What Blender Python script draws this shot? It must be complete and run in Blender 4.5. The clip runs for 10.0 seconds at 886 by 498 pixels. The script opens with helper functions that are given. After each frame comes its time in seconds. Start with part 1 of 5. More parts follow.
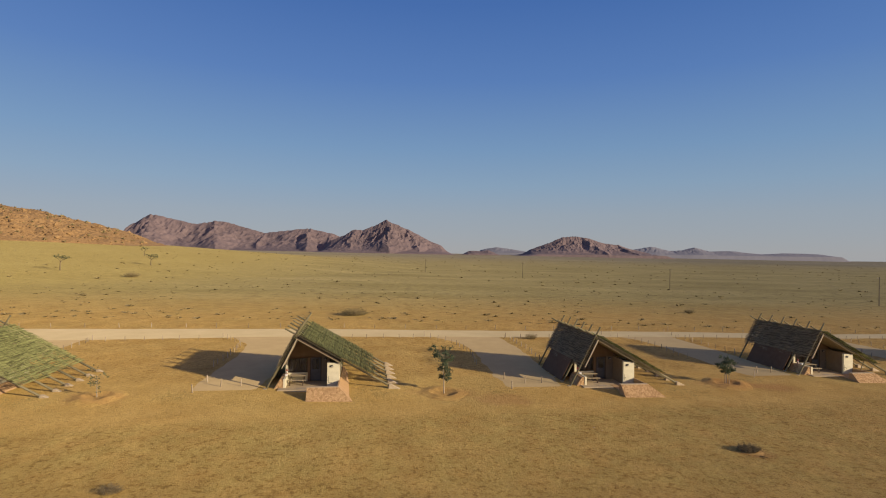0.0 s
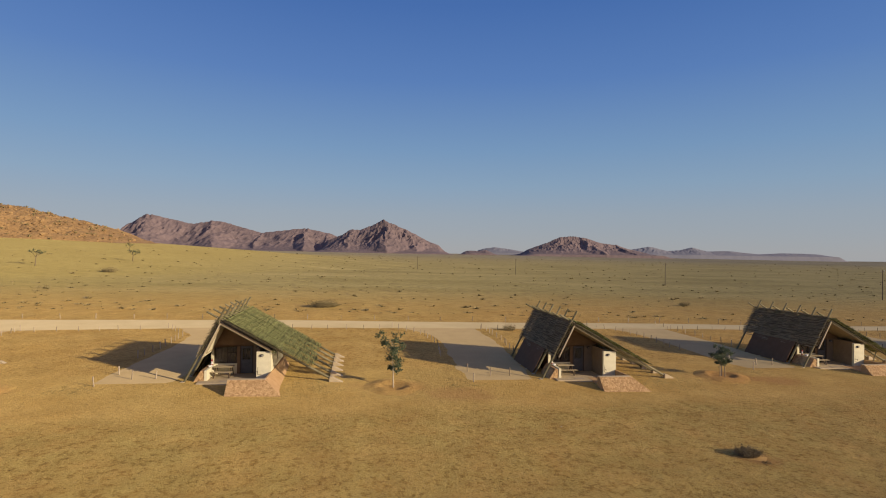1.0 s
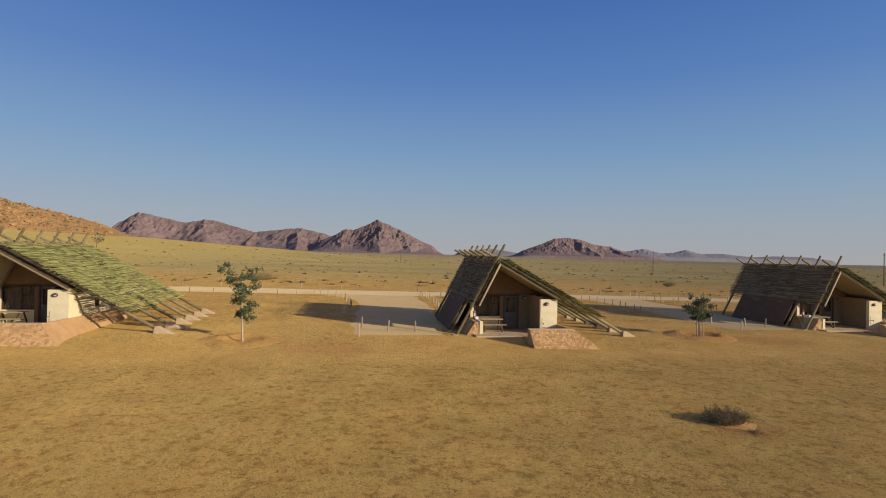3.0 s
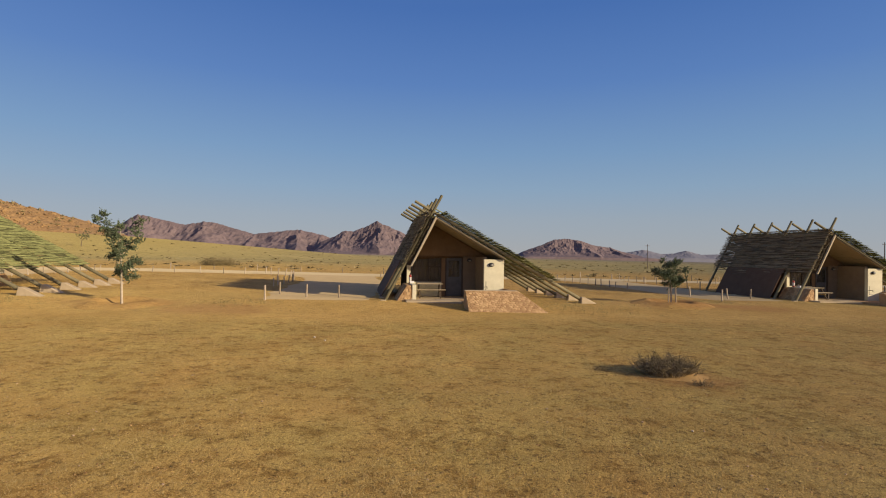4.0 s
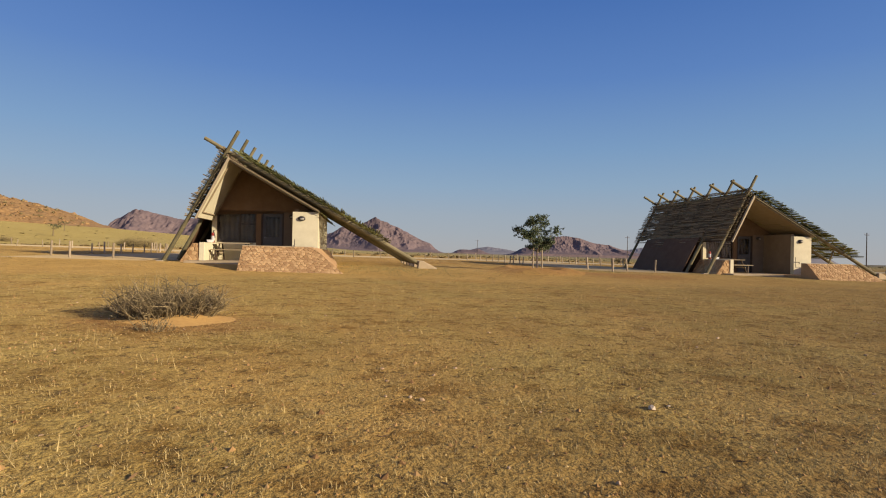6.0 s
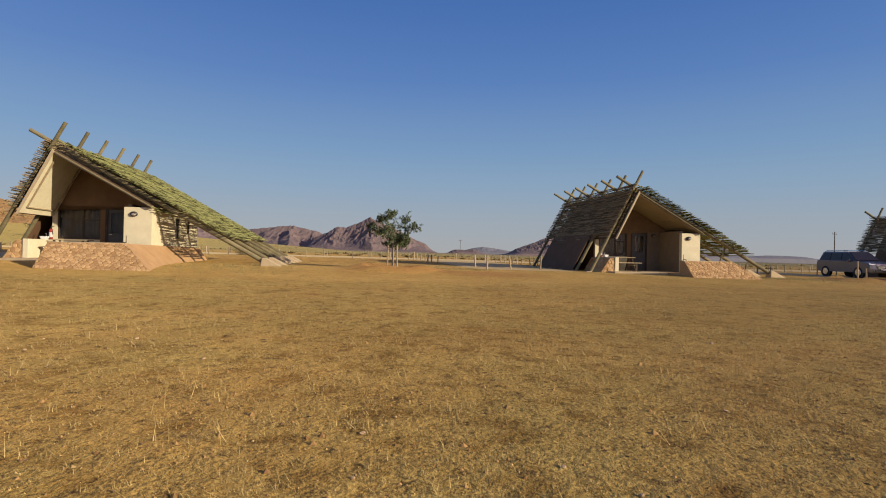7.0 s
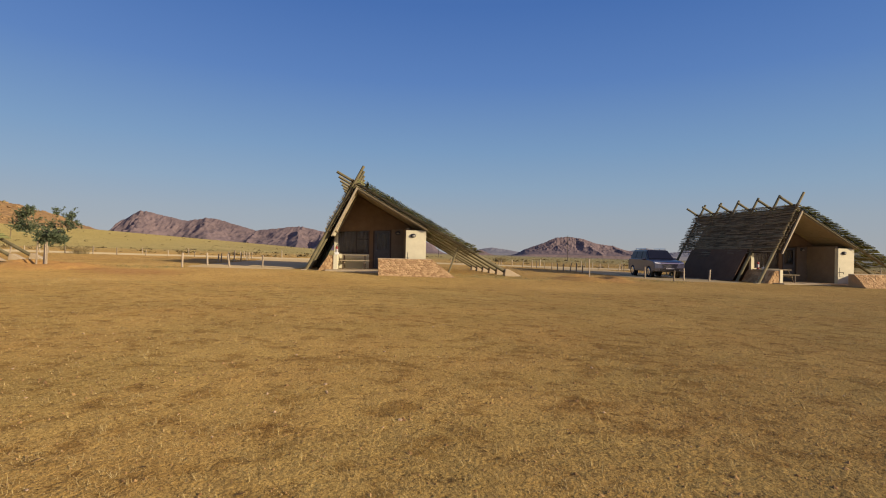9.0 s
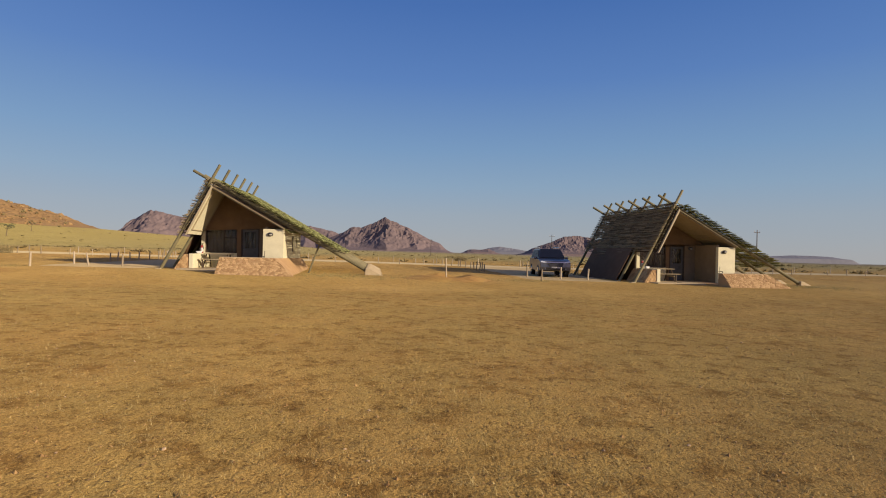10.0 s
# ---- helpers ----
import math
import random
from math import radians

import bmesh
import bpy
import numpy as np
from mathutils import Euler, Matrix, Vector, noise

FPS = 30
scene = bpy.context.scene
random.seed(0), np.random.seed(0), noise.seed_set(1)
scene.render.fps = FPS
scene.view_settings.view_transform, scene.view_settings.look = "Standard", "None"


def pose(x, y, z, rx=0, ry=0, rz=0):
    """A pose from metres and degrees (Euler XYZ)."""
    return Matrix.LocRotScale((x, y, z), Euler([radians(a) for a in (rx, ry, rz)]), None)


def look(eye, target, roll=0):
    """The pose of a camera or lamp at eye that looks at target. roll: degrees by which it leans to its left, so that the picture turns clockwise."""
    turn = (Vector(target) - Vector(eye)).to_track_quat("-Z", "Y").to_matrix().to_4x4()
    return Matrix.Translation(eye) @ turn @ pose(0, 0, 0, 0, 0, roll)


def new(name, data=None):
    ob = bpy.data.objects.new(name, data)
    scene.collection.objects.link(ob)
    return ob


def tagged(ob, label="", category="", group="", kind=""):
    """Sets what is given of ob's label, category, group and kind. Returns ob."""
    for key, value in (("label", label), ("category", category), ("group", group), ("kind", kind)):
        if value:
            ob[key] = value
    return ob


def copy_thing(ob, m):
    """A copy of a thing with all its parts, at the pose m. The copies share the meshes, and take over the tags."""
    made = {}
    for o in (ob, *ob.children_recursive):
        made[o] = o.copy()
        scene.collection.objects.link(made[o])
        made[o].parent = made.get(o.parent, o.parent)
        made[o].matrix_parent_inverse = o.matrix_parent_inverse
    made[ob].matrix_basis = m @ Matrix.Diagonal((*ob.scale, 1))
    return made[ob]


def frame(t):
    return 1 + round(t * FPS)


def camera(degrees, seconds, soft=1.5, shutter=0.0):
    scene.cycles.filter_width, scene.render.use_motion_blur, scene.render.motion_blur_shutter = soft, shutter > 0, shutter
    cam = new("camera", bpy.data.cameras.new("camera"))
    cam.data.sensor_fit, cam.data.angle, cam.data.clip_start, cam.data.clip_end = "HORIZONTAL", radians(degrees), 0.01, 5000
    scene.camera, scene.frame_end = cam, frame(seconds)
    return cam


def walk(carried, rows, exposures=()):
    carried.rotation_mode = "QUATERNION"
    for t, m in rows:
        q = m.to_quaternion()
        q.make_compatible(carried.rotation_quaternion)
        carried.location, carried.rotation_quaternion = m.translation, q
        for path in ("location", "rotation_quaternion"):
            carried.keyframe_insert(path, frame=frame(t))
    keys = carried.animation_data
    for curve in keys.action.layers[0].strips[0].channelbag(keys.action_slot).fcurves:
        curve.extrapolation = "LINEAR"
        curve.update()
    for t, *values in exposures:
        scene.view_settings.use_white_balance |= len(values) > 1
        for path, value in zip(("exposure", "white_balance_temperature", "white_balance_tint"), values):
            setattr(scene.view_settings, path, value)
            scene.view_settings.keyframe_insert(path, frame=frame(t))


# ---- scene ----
cam = camera(80.9, 10.0, soft=1.05)
PATH = [
    (0, (-3.824, -4.793, 12.403), (-3.77, -2.794, 12.411), 0.7),
    (0.5, (-1.986, -1.794, 11.388), (-1.928, 0.206, 11.394), 0.7),
    (1, (-0.049, 1.334, 10.275), (0.012, 3.333, 10.284), 0.7),
    (1.5, (1.733, 4.161, 9.05), (1.804, 6.16, 9.058), 0.9),
    (2, (3.574, 6.941, 7.666), (3.653, 8.939, 7.679), 0.9),
    (2.5, (5.192, 9.348, 6.404), (5.271, 11.346, 6.417), 1.1),
    (4, (10.893, 15.887, 2.703), (10.971, 17.885, 2.725), 0.9),
    (4.5, (12.751, 17.559, 1.74), (12.823, 19.558, 1.759), 1.0),
    (5, (14.823, 19.11, 1.168), (14.897, 21.109, 1.18), 1.15),
    (6.5, (22.139, 21.129, 1.006), (22.222, 23.127, 1.016), 1.3),
    (7, (25.495, 21.332, 1.007), (25.589, 23.33, 1.018), 1.2),
    (7.5, (29.02, 21.24, 0.995), (29.111, 23.238, 1.008), 1.25),
    (8, (32.86, 21.45, 1.075), (32.952, 23.448, 1.089), 1.15),
    (8.5, (36.46, 21.56, 1.101), (36.545, 23.558, 1.113), 1.2),
    (9, (40.438, 21.468, 1.152), (40.492, 23.467, 1.165), 1.2),
    (9.5, (44.098, 21.436, 1.178), (44.131, 23.436, 1.191), 1.3),
    (10, (48.128, 21.458, 1.293), (48.149, 23.458, 1.302), 1.2),
]
walk(cam, [(t, look(eye, target, roll)) for t, eye, target, roll in PATH], exposures=[(0, 0.15, 6850, 15), (3.8, 0.22, 6850, 15), (4.5, 0.28, 6850, 15), (5, 0.4, 6850, 15), (6.5, 0.24, 6850, 15), (10, 0.22, 6850, 15)])

# ---- light ----
SUN_AZ, SUN_EL = 118.5, 16.3          # degrees clockwise from +y, degrees above the horizon
world = bpy.data.worlds.new("world")
scene.world = world
world.use_nodes = True
wt = world.node_tree
wt.nodes.clear()
sky = wt.nodes.new("ShaderNodeTexSky")
sky.sky_type = "NISHITA"
sky.sun_disc = False
sky.sun_elevation = radians(SUN_EL)
sky.sun_rotation = radians(SUN_AZ)
sky.altitude = 900
sky.air_density, sky.dust_density, sky.ozone_density = 0.9, 0.15, 3.5
bg = wt.nodes.new("ShaderNodeBackground")
bg.inputs["Strength"].default_value = 0.15
wo = wt.nodes.new("ShaderNodeOutputWorld")
tint = wt.nodes.new("ShaderNodeMix")
tint.data_type, tint.blend_type = "RGBA", "MULTIPLY"
tint.inputs[0].default_value = 1.0
tint.inputs[7].default_value = (1.09, 0.965, 1.05, 1)
haze = wt.nodes.new("ShaderNodeGamma")
haze.inputs[1].default_value = 0.69
wt.links.new(sky.outputs[0], haze.inputs[0])
wt.links.new(haze.outputs[0], tint.inputs[6])
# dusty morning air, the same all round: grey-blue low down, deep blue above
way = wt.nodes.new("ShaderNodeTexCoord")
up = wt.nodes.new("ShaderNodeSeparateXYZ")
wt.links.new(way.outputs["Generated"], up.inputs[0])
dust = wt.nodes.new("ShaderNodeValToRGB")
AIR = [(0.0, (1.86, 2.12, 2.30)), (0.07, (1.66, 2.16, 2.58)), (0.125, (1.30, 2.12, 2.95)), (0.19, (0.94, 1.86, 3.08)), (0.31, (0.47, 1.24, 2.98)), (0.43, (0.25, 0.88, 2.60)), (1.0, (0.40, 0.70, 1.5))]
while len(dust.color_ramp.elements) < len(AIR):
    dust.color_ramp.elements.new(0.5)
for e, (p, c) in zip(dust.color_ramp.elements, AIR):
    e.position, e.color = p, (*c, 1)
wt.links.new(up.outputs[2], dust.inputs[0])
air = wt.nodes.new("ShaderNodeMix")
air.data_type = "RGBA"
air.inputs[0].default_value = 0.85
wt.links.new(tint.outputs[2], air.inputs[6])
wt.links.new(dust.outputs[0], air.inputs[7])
# warm glow of the dusty air round the low sun
toward = wt.nodes.new("ShaderNodeVectorMath")
toward.operation = "DOT_PRODUCT"
toward.inputs[1].default_value = (math.sin(radians(SUN_AZ)) * math.cos(radians(SUN_EL)), math.cos(radians(SUN_AZ)) * math.cos(radians(SUN_EL)), math.sin(radians(SUN_EL)))
wt.links.new(way.outputs["Generated"], toward.inputs[0])
glow = wt.nodes.new("ShaderNodeMapRange")
glow.interpolation_type = "SMOOTHSTEP"
glow.inputs[1].default_value, glow.inputs[2].default_value = 0.3, 1.0
wt.links.new(toward.outputs["Value"], glow.inputs[0])
warm = wt.nodes.new("ShaderNodeMix")
warm.data_type, warm.blend_type = "RGBA", "ADD"
warm.inputs[7].default_value = (2.6, 1.35, 0.9, 1)
wt.links.new(glow.outputs[0], warm.inputs[0])
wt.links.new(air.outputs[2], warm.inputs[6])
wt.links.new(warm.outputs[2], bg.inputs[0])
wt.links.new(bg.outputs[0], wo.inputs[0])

sun_data = bpy.data.lights.new("sun", "SUN")
sun_data.energy, sun_data.angle, sun_data.color = 5.0, radians(0.53), (1.0, 0.87, 0.66)
sun = new("sun", sun_data)
to_sun = Vector((math.sin(radians(SUN_AZ)) * math.cos(radians(SUN_EL)), math.cos(radians(SUN_AZ)) * math.cos(radians(SUN_EL)), math.sin(radians(SUN_EL))))
sun.matrix_world = look(to_sun * 100, (0, 0, 0))


# ---- materials ----
def material(name, dark, light, rough=0.85, scale=6.0, fine=60.0, bump=0.2, metal=0.0, spec=0.3, vary=0.0, dist=0.02, island=False, chalky=0.0):
    """A surface with two scales of variation between two colours, fine relief, and a shift from piece to piece."""
    m = bpy.data.materials.new(name)
    m.use_nodes = True
    nt = m.node_tree
    p = nt.nodes["Principled BSDF"]
    tc = nt.nodes.new("ShaderNodeTexCoord")
    a = nt.nodes.new("ShaderNodeTexNoise")
    a.inputs["Scale"].default_value, a.inputs["Detail"].default_value, a.inputs["Roughness"].default_value = scale, 5, 0.6
    b = nt.nodes.new("ShaderNodeTexNoise")
    b.inputs["Scale"].default_value, b.inputs["Detail"].default_value = fine, 4
    for n in (a, b):
        nt.links.new(tc.outputs["Object"], n.inputs["Vector"])
    mix = nt.nodes.new("ShaderNodeMath")
    mix.operation = "MULTIPLY_ADD"
    mix.inputs[1].default_value = 0.5
    nt.links.new(a.outputs[0], mix.inputs[0])
    half = nt.nodes.new("ShaderNodeMath")
    half.operation = "MULTIPLY"
    half.inputs[1].default_value = 0.5
    nt.links.new(b.outputs[0], half.inputs[0])
    nt.links.new(half.outputs[0], mix.inputs[2])
    last = mix.outputs[0]
    if vary:
        if island:
            info = nt.nodes.new("ShaderNodeNewGeometry").outputs["Random Per Island"]
        else:
            info = nt.nodes.new("ShaderNodeObjectInfo").outputs["Random"]
        sh = nt.nodes.new("ShaderNodeMath")
        sh.operation = "MULTIPLY_ADD"
        sh.inputs[1].default_value = vary
        nt.links.new(info, sh.inputs[0])
        sub = nt.nodes.new("ShaderNodeMath")
        sub.operation = "SUBTRACT"
        sub.inputs[1].default_value = vary / 2
        nt.links.new(last, sub.inputs[0])
        nt.links.new(sub.outputs[0], sh.inputs[2])
        last = sh.outputs[0]
    ramp = nt.nodes.new("ShaderNodeValToRGB")
    ramp.color_ramp.elements[0].position, ramp.color_ramp.elements[1].position = 0.33, 0.67
    ramp.color_ramp.elements[0].color, ramp.color_ramp.elements[1].color = (*dark, 1), (*light, 1)
    nt.links.new(last, ramp.inputs[0])
    nt.links.new(ramp.outputs[0], p.inputs["Base Color"])
    p.inputs["Roughness"].default_value, p.inputs["Metallic"].default_value = rough, metal
    p.inputs["Specular IOR Level"].default_value = spec
    p.inputs["Diffuse Roughness"].default_value = chalky
    if bump:
        bp = nt.nodes.new("ShaderNodeBump")
        bp.inputs["Strength"].default_value, bp.inputs["Distance"].default_value = bump, dist
        nt.links.new(mix.outputs[0], bp.inputs["Height"])
        nt.links.new(bp.outputs[0], p.inputs["Normal"])
    return m


POLE = material("weathered_pole", (0.10, 0.088, 0.045), (0.25, 0.215, 0.115), 0.8, 3, 40, 0.3, vary=0.25)
REED = material("dry_reed", (0.082, 0.085, 0.036), (0.265, 0.28, 0.108), 0.9, 2, 30, 0.0, spec=0.08, vary=0.55, island=True)
# reed copy for the steep slope, its shaded look put into the colour
REED_SHADE = material("shade_side_reed", (0.12, 0.096, 0.062), (0.33, 0.265, 0.165), 0.9, 2, 30, 0.0, spec=0.08, vary=0.55, island=True)
EDGE = material("tan_edge_board", (0.34, 0.28, 0.18), (0.46, 0.385, 0.25), 0.85, 3, 40, 0.2, dist=0.005)
CREAM = material("cream_plaster", (0.54, 0.495, 0.33), (0.70, 0.65, 0.45), 0.9, 2.5, 50, 0.25, dist=0.01)
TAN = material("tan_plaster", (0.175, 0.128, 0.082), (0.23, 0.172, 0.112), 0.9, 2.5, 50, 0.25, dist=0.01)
# brown darkened to carry the shade behind the reeds
SHADEBROWN = material("shade_brown", (0.07, 0.05, 0.03), (0.12, 0.085, 0.05), 0.9, 2.5, 45, 0.25, dist=0.01)
LINING = material("tan_boarding", (0.27, 0.205, 0.125), (0.35, 0.275, 0.175), 0.8, 4, 40, 0.15, dist=0.005)
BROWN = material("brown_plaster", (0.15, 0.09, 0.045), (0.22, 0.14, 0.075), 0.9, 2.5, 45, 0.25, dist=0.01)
SKIRT = material("brown_panel", (0.105, 0.055, 0.028), (0.155, 0.088, 0.048), 0.9, 2.0, 30, 0.2)
RENDERED = material("sand_render", (0.36, 0.215, 0.10), (0.50, 0.325, 0.16), 0.95, 3, 35, 0.5)
STONE = material("field_stone", (0.33, 0.20, 0.09), (0.54, 0.36, 0.175), 0.9, 5, 45, 0.5, vary=0.42)
CONCRETE = material("dusty_concrete", (0.36, 0.28, 0.165), (0.48, 0.385, 0.24), 0.9, 4, 60, 0.3)
WOOD = material("grey_wood", (0.22, 0.17, 0.10), (0.40, 0.33, 0.21), 0.75, 4, 50, 0.3, vary=0.2)
DOORWOOD = material("dark_door", (0.07, 0.068, 0.064), (0.115, 0.11, 0.10), 0.5, 4, 50, 0.1)
FRAMEWOOD = material("dark_frame", (0.045, 0.03, 0.02), (0.08, 0.055, 0.035), 0.5, 5, 50, 0.1)
BLACK = material("black_metal", (0.02, 0.02, 0.02), (0.045, 0.04, 0.04), 0.45, 8, 80, 0.1, spec=0.5)
CURTAIN = material("curtain_cloth", (0.27, 0.22, 0.16), (0.42, 0.35, 0.25), 0.95, 3, 40, 0.3)
RED = material("red_enamel", (0.26, 0.03, 0.025), (0.36, 0.05, 0.04), 0.35, 5, 50, 0.0, spec=0.5)
WHITE = material("white_label", (0.5, 0.48, 0.45), (0.62, 0.6, 0.56), 0.6, 5, 50, 0.0)
FROST = material("dusty_diffuser", (0.26, 0.24, 0.2), (0.36, 0.34, 0.28), 0.5, 8, 60, 0.0)
POST = material("fence_wood", (0.24, 0.19, 0.12), (0.44, 0.36, 0.25), 0.85, 4, 40, 0.3, vary=0.5)
BARK = material("pale_bark", (0.30, 0.24, 0.16), (0.52, 0.44, 0.32), 0.9, 6, 60, 0.5)
TWIG = material("dry_twig", (0.12, 0.093, 0.048), (0.32, 0.25, 0.13), 0.9, 6, 60, 0.0, vary=0.5, island=True)
LEAF = material("acacia_leaf", (0.05, 0.072, 0.034), (0.13, 0.16, 0.08), 0.7, 2, 20, 0.0, vary=0.6, island=True)
SCRUB = material("scrub_leaf", (0.16, 0.128, 0.055), (0.34, 0.27, 0.125), 0.85, 0.5, 8, 0.0, vary=0.6, island=True)
DEBRIS = material("dead_bits", (0.10, 0.06, 0.028), (0.24, 0.145, 0.065), 0.9, 0.5, 8, 0.0, vary=0.6, island=True)
STRAW = material("straw", (0.31, 0.225, 0.078), (0.56, 0.43, 0.18), 0.8, 0.3, 8, 0.0, vary=0.6, island=True)
WEED = material("olive_weed", (0.17, 0.155, 0.055), (0.36, 0.32, 0.13), 0.8, 0.3, 8, 0.0, vary=0.6, island=True)
ROAD = material("pale_gravel", (0.445, 0.35, 0.175), (0.55, 0.445, 0.24), 0.95, 0.35, 12, 0.3, chalky=0.5)
DRIVE = material("driveway_gravel", (0.375, 0.275, 0.125), (0.47, 0.353, 0.17), 0.95, 0.5, 12, 0.3, chalky=0.5)
RINGSAND = material("dug_sand", (0.35, 0.205, 0.068), (0.45, 0.285, 0.095), 0.95, 2, 20, 0.5, chalky=0.5)
GRIT = material("orange_grit", (0.25, 0.155, 0.058), (0.52, 0.37, 0.15), 0.95, 0.5, 8, 0.0, vary=0.6, island=True)
CLOD = material("earth_clod", (0.20, 0.11, 0.042), (0.40, 0.245, 0.095), 0.95, 0.5, 8, 0.0, vary=0.6, island=True)
PEBBLE = material("pale_pebble", (0.30, 0.19, 0.10), (0.55, 0.40, 0.24), 0.85, 8, 50, 0.3)
WHITESTONE = material("white_stone", (0.44, 0.35, 0.24), (0.60, 0.50, 0.36), 0.85, 8, 50, 0.3)
HILLROCK = material("orange_rock", (0.17, 0.10, 0.043), (0.35, 0.22, 0.092), 0.95, 0.10, 0.9, 0.8, dist=0.6)
BOULDER = material("boulder_rock", (0.17, 0.102, 0.044), (0.34, 0.215, 0.09), 0.95, 0.3, 3, 0.6, vary=0.5, island=True, dist=0.2)
# mountain rock with the purple tint of distance haze put into its colour
HAZEROCK = material("hazed_mountain_rock", (0.118, 0.09, 0.09), (0.20, 0.15, 0.144), 0.95, 0.006, 0.06, 0.5, dist=8)
# far ranges: air haze painted in as a blue-grey base colour
HAZEBLUE = material("hazed_far_range", (0.15, 0.155, 0.18), (0.19, 0.192, 0.215), 1.0, 0.004, 0.03, 0.3, dist=10)
CARPAINT = material("silver_blue_paint", (0.13, 0.127, 0.14), (0.165, 0.16, 0.175), 0.28, 3, 90, 0.0, metal=0.5, spec=0.6)
RUBBER = material("tyre_rubber", (0.015, 0.015, 0.015), (0.03, 0.03, 0.03), 0.85, 8, 60, 0.2)
CHROME = material("chrome", (0.6, 0.6, 0.6), (0.75, 0.75, 0.75), 0.2, 8, 60, 0.0, metal=1.0)
LAMPGLASS = material("headlamp_glass", (0.55, 0.57, 0.6), (0.7, 0.72, 0.75), 0.1, 8, 60, 0.0, spec=0.8)
PORCELAIN = material("porcelain", (0.75, 0.75, 0.73), (0.85, 0.85, 0.83), 0.25, 5, 50, 0.0, spec=0.5)

GLASS = bpy.data.materials.new("window_glass")
GLASS.use_nodes = True
gp = GLASS.node_tree.nodes["Principled BSDF"]
gp.inputs["Base Color"].default_value = (0.02, 0.022, 0.025, 1)
gp.inputs["Roughness"].default_value = 0.06
gp.inputs["Specular IOR Level"].default_value = 0.6
gp.inputs["Alpha"].default_value = 0.28


def ground_material():
    """Orange sand with straw, stains and painted fleck shadows near the row, turning to olive-grey steppe with
    distance.
    """
    m = bpy.data.materials.new("sandy_ground")
    m.use_nodes = True
    nt = m.node_tree
    p = nt.nodes["Principled BSDF"]
    geo = nt.nodes.new("ShaderNodeNewGeometry")
    pos = geo.outputs["Position"]

    def tex(scale, detail=5, rough=0.6, stretch=None):
        n = nt.nodes.new("ShaderNodeTexNoise")
        n.inputs["Scale"].default_value, n.inputs["Detail"].default_value, n.inputs["Roughness"].default_value = scale, detail, rough
        if stretch:
            v = nt.nodes.new("ShaderNodeVectorMath")
            v.operation = "MULTIPLY"
            v.inputs[1].default_value = stretch
            nt.links.new(pos, v.inputs[0])
            nt.links.new(v.outputs[0], n.inputs["Vector"])
        else:
            nt.links.new(pos, n.inputs["Vector"])
        return n.outputs[0]

    def ramp(src, lo, hi, c0=(0, 0, 0), c1=(1, 1, 1)):
        r = nt.nodes.new("ShaderNodeValToRGB")
        r.color_ramp.elements[0].position, r.color_ramp.elements[1].position = lo, hi
        r.color_ramp.elements[0].color, r.color_ramp.elements[1].color = (*c0, 1), (*c1, 1)
        nt.links.new(src, r.inputs[0])
        return r.outputs[0]

    def blend(fac, a, b):
        n = nt.nodes.new("ShaderNodeMix")
        n.data_type = "RGBA"
        nt.links.new(fac, n.inputs[0])
        for s, v in ((6, a), (7, b)):
            if isinstance(v, tuple):
                n.inputs[s].default_value = (*v, 1)
            else:
                nt.links.new(v, n.inputs[s])
        return n.outputs[2]

    def calc(op, a, b):
        n = nt.nodes.new("ShaderNodeMath")
        n.operation = op
        for k, v in enumerate((a, b)):
            if isinstance(v, (int, float)):
                n.inputs[k].default_value = v
            else:
                nt.links.new(v, n.inputs[k])
        return n.outputs[0]

    def span(src, a, b):
        n = nt.nodes.new("ShaderNodeMapRange")
        n.interpolation_type = "SMOOTHSTEP"
        n.inputs[1].default_value, n.inputs[2].default_value = a, b
        nt.links.new(src, n.inputs[0])
        return n.outputs[0]

    sep = nt.nodes.new("ShaderNodeSeparateXYZ")
    nt.links.new(pos, sep.inputs[0])
    X, Y = sep.outputs[0], sep.outputs[1]
    wob = calc("MULTIPLY", calc("SUBTRACT", tex(0.12, 3), 0.5), 14.0)
    yw = calc("ADD", Y, wob)
    sand = blend(ramp(tex(0.25, 6), 0.35, 0.65), (0.475, 0.293, 0.083), (0.565, 0.37, 0.116))
    straw = blend(ramp(tex(22.0, 4, 0.7), 0.35, 0.65), (0.353, 0.248, 0.066), (0.590, 0.447, 0.144))
    edge = calc("SUBTRACT", calc("ADD", Y, calc("MULTIPLY", wob, 0.3)), calc("ADD", calc("MULTIPLY", X, 0.165), 34.0))
    fieldness = calc("SUBTRACT", 1.0, span(edge, -2.0, 1.2))
    grassy = calc("MULTIPLY", calc("ADD", calc("MULTIPLY", fieldness, 0.75), 0.12), ramp(tex(0.55, 5), 0.30, 0.62))
    near = blend(grassy, sand, straw)
    # dark flecks: debris, and tiny shadows painted into the sand
    speck_shade = ramp(tex(9.0, 5, 0.75), 0.33, 0.45)
    near = blend(speck_shade, (0.123, 0.079, 0.034), near)
    for px, py, pr in ((16.6, 26.7, 1.5), (-2.4, 39.3, 3.6), (24.4, 43.3, 3.6), (-29.4, 36.0, 3.2), (48.6, 47.2, 3.2), (2.5, 37.6, 3.2), (28.5, 42.6, 2.6)):
        dx, dy = calc("SUBTRACT", X, px), calc("MULTIPLY", calc("SUBTRACT", Y, py), 1.5)
        d = calc("SQRT", calc("ADD", calc("MULTIPLY", dx, dx), calc("MULTIPLY", dy, dy)), 0.0)
        d = calc("ADD", d, calc("MULTIPLY", calc("SUBTRACT", tex(1.1, 4), 0.5), pr * 1.1))
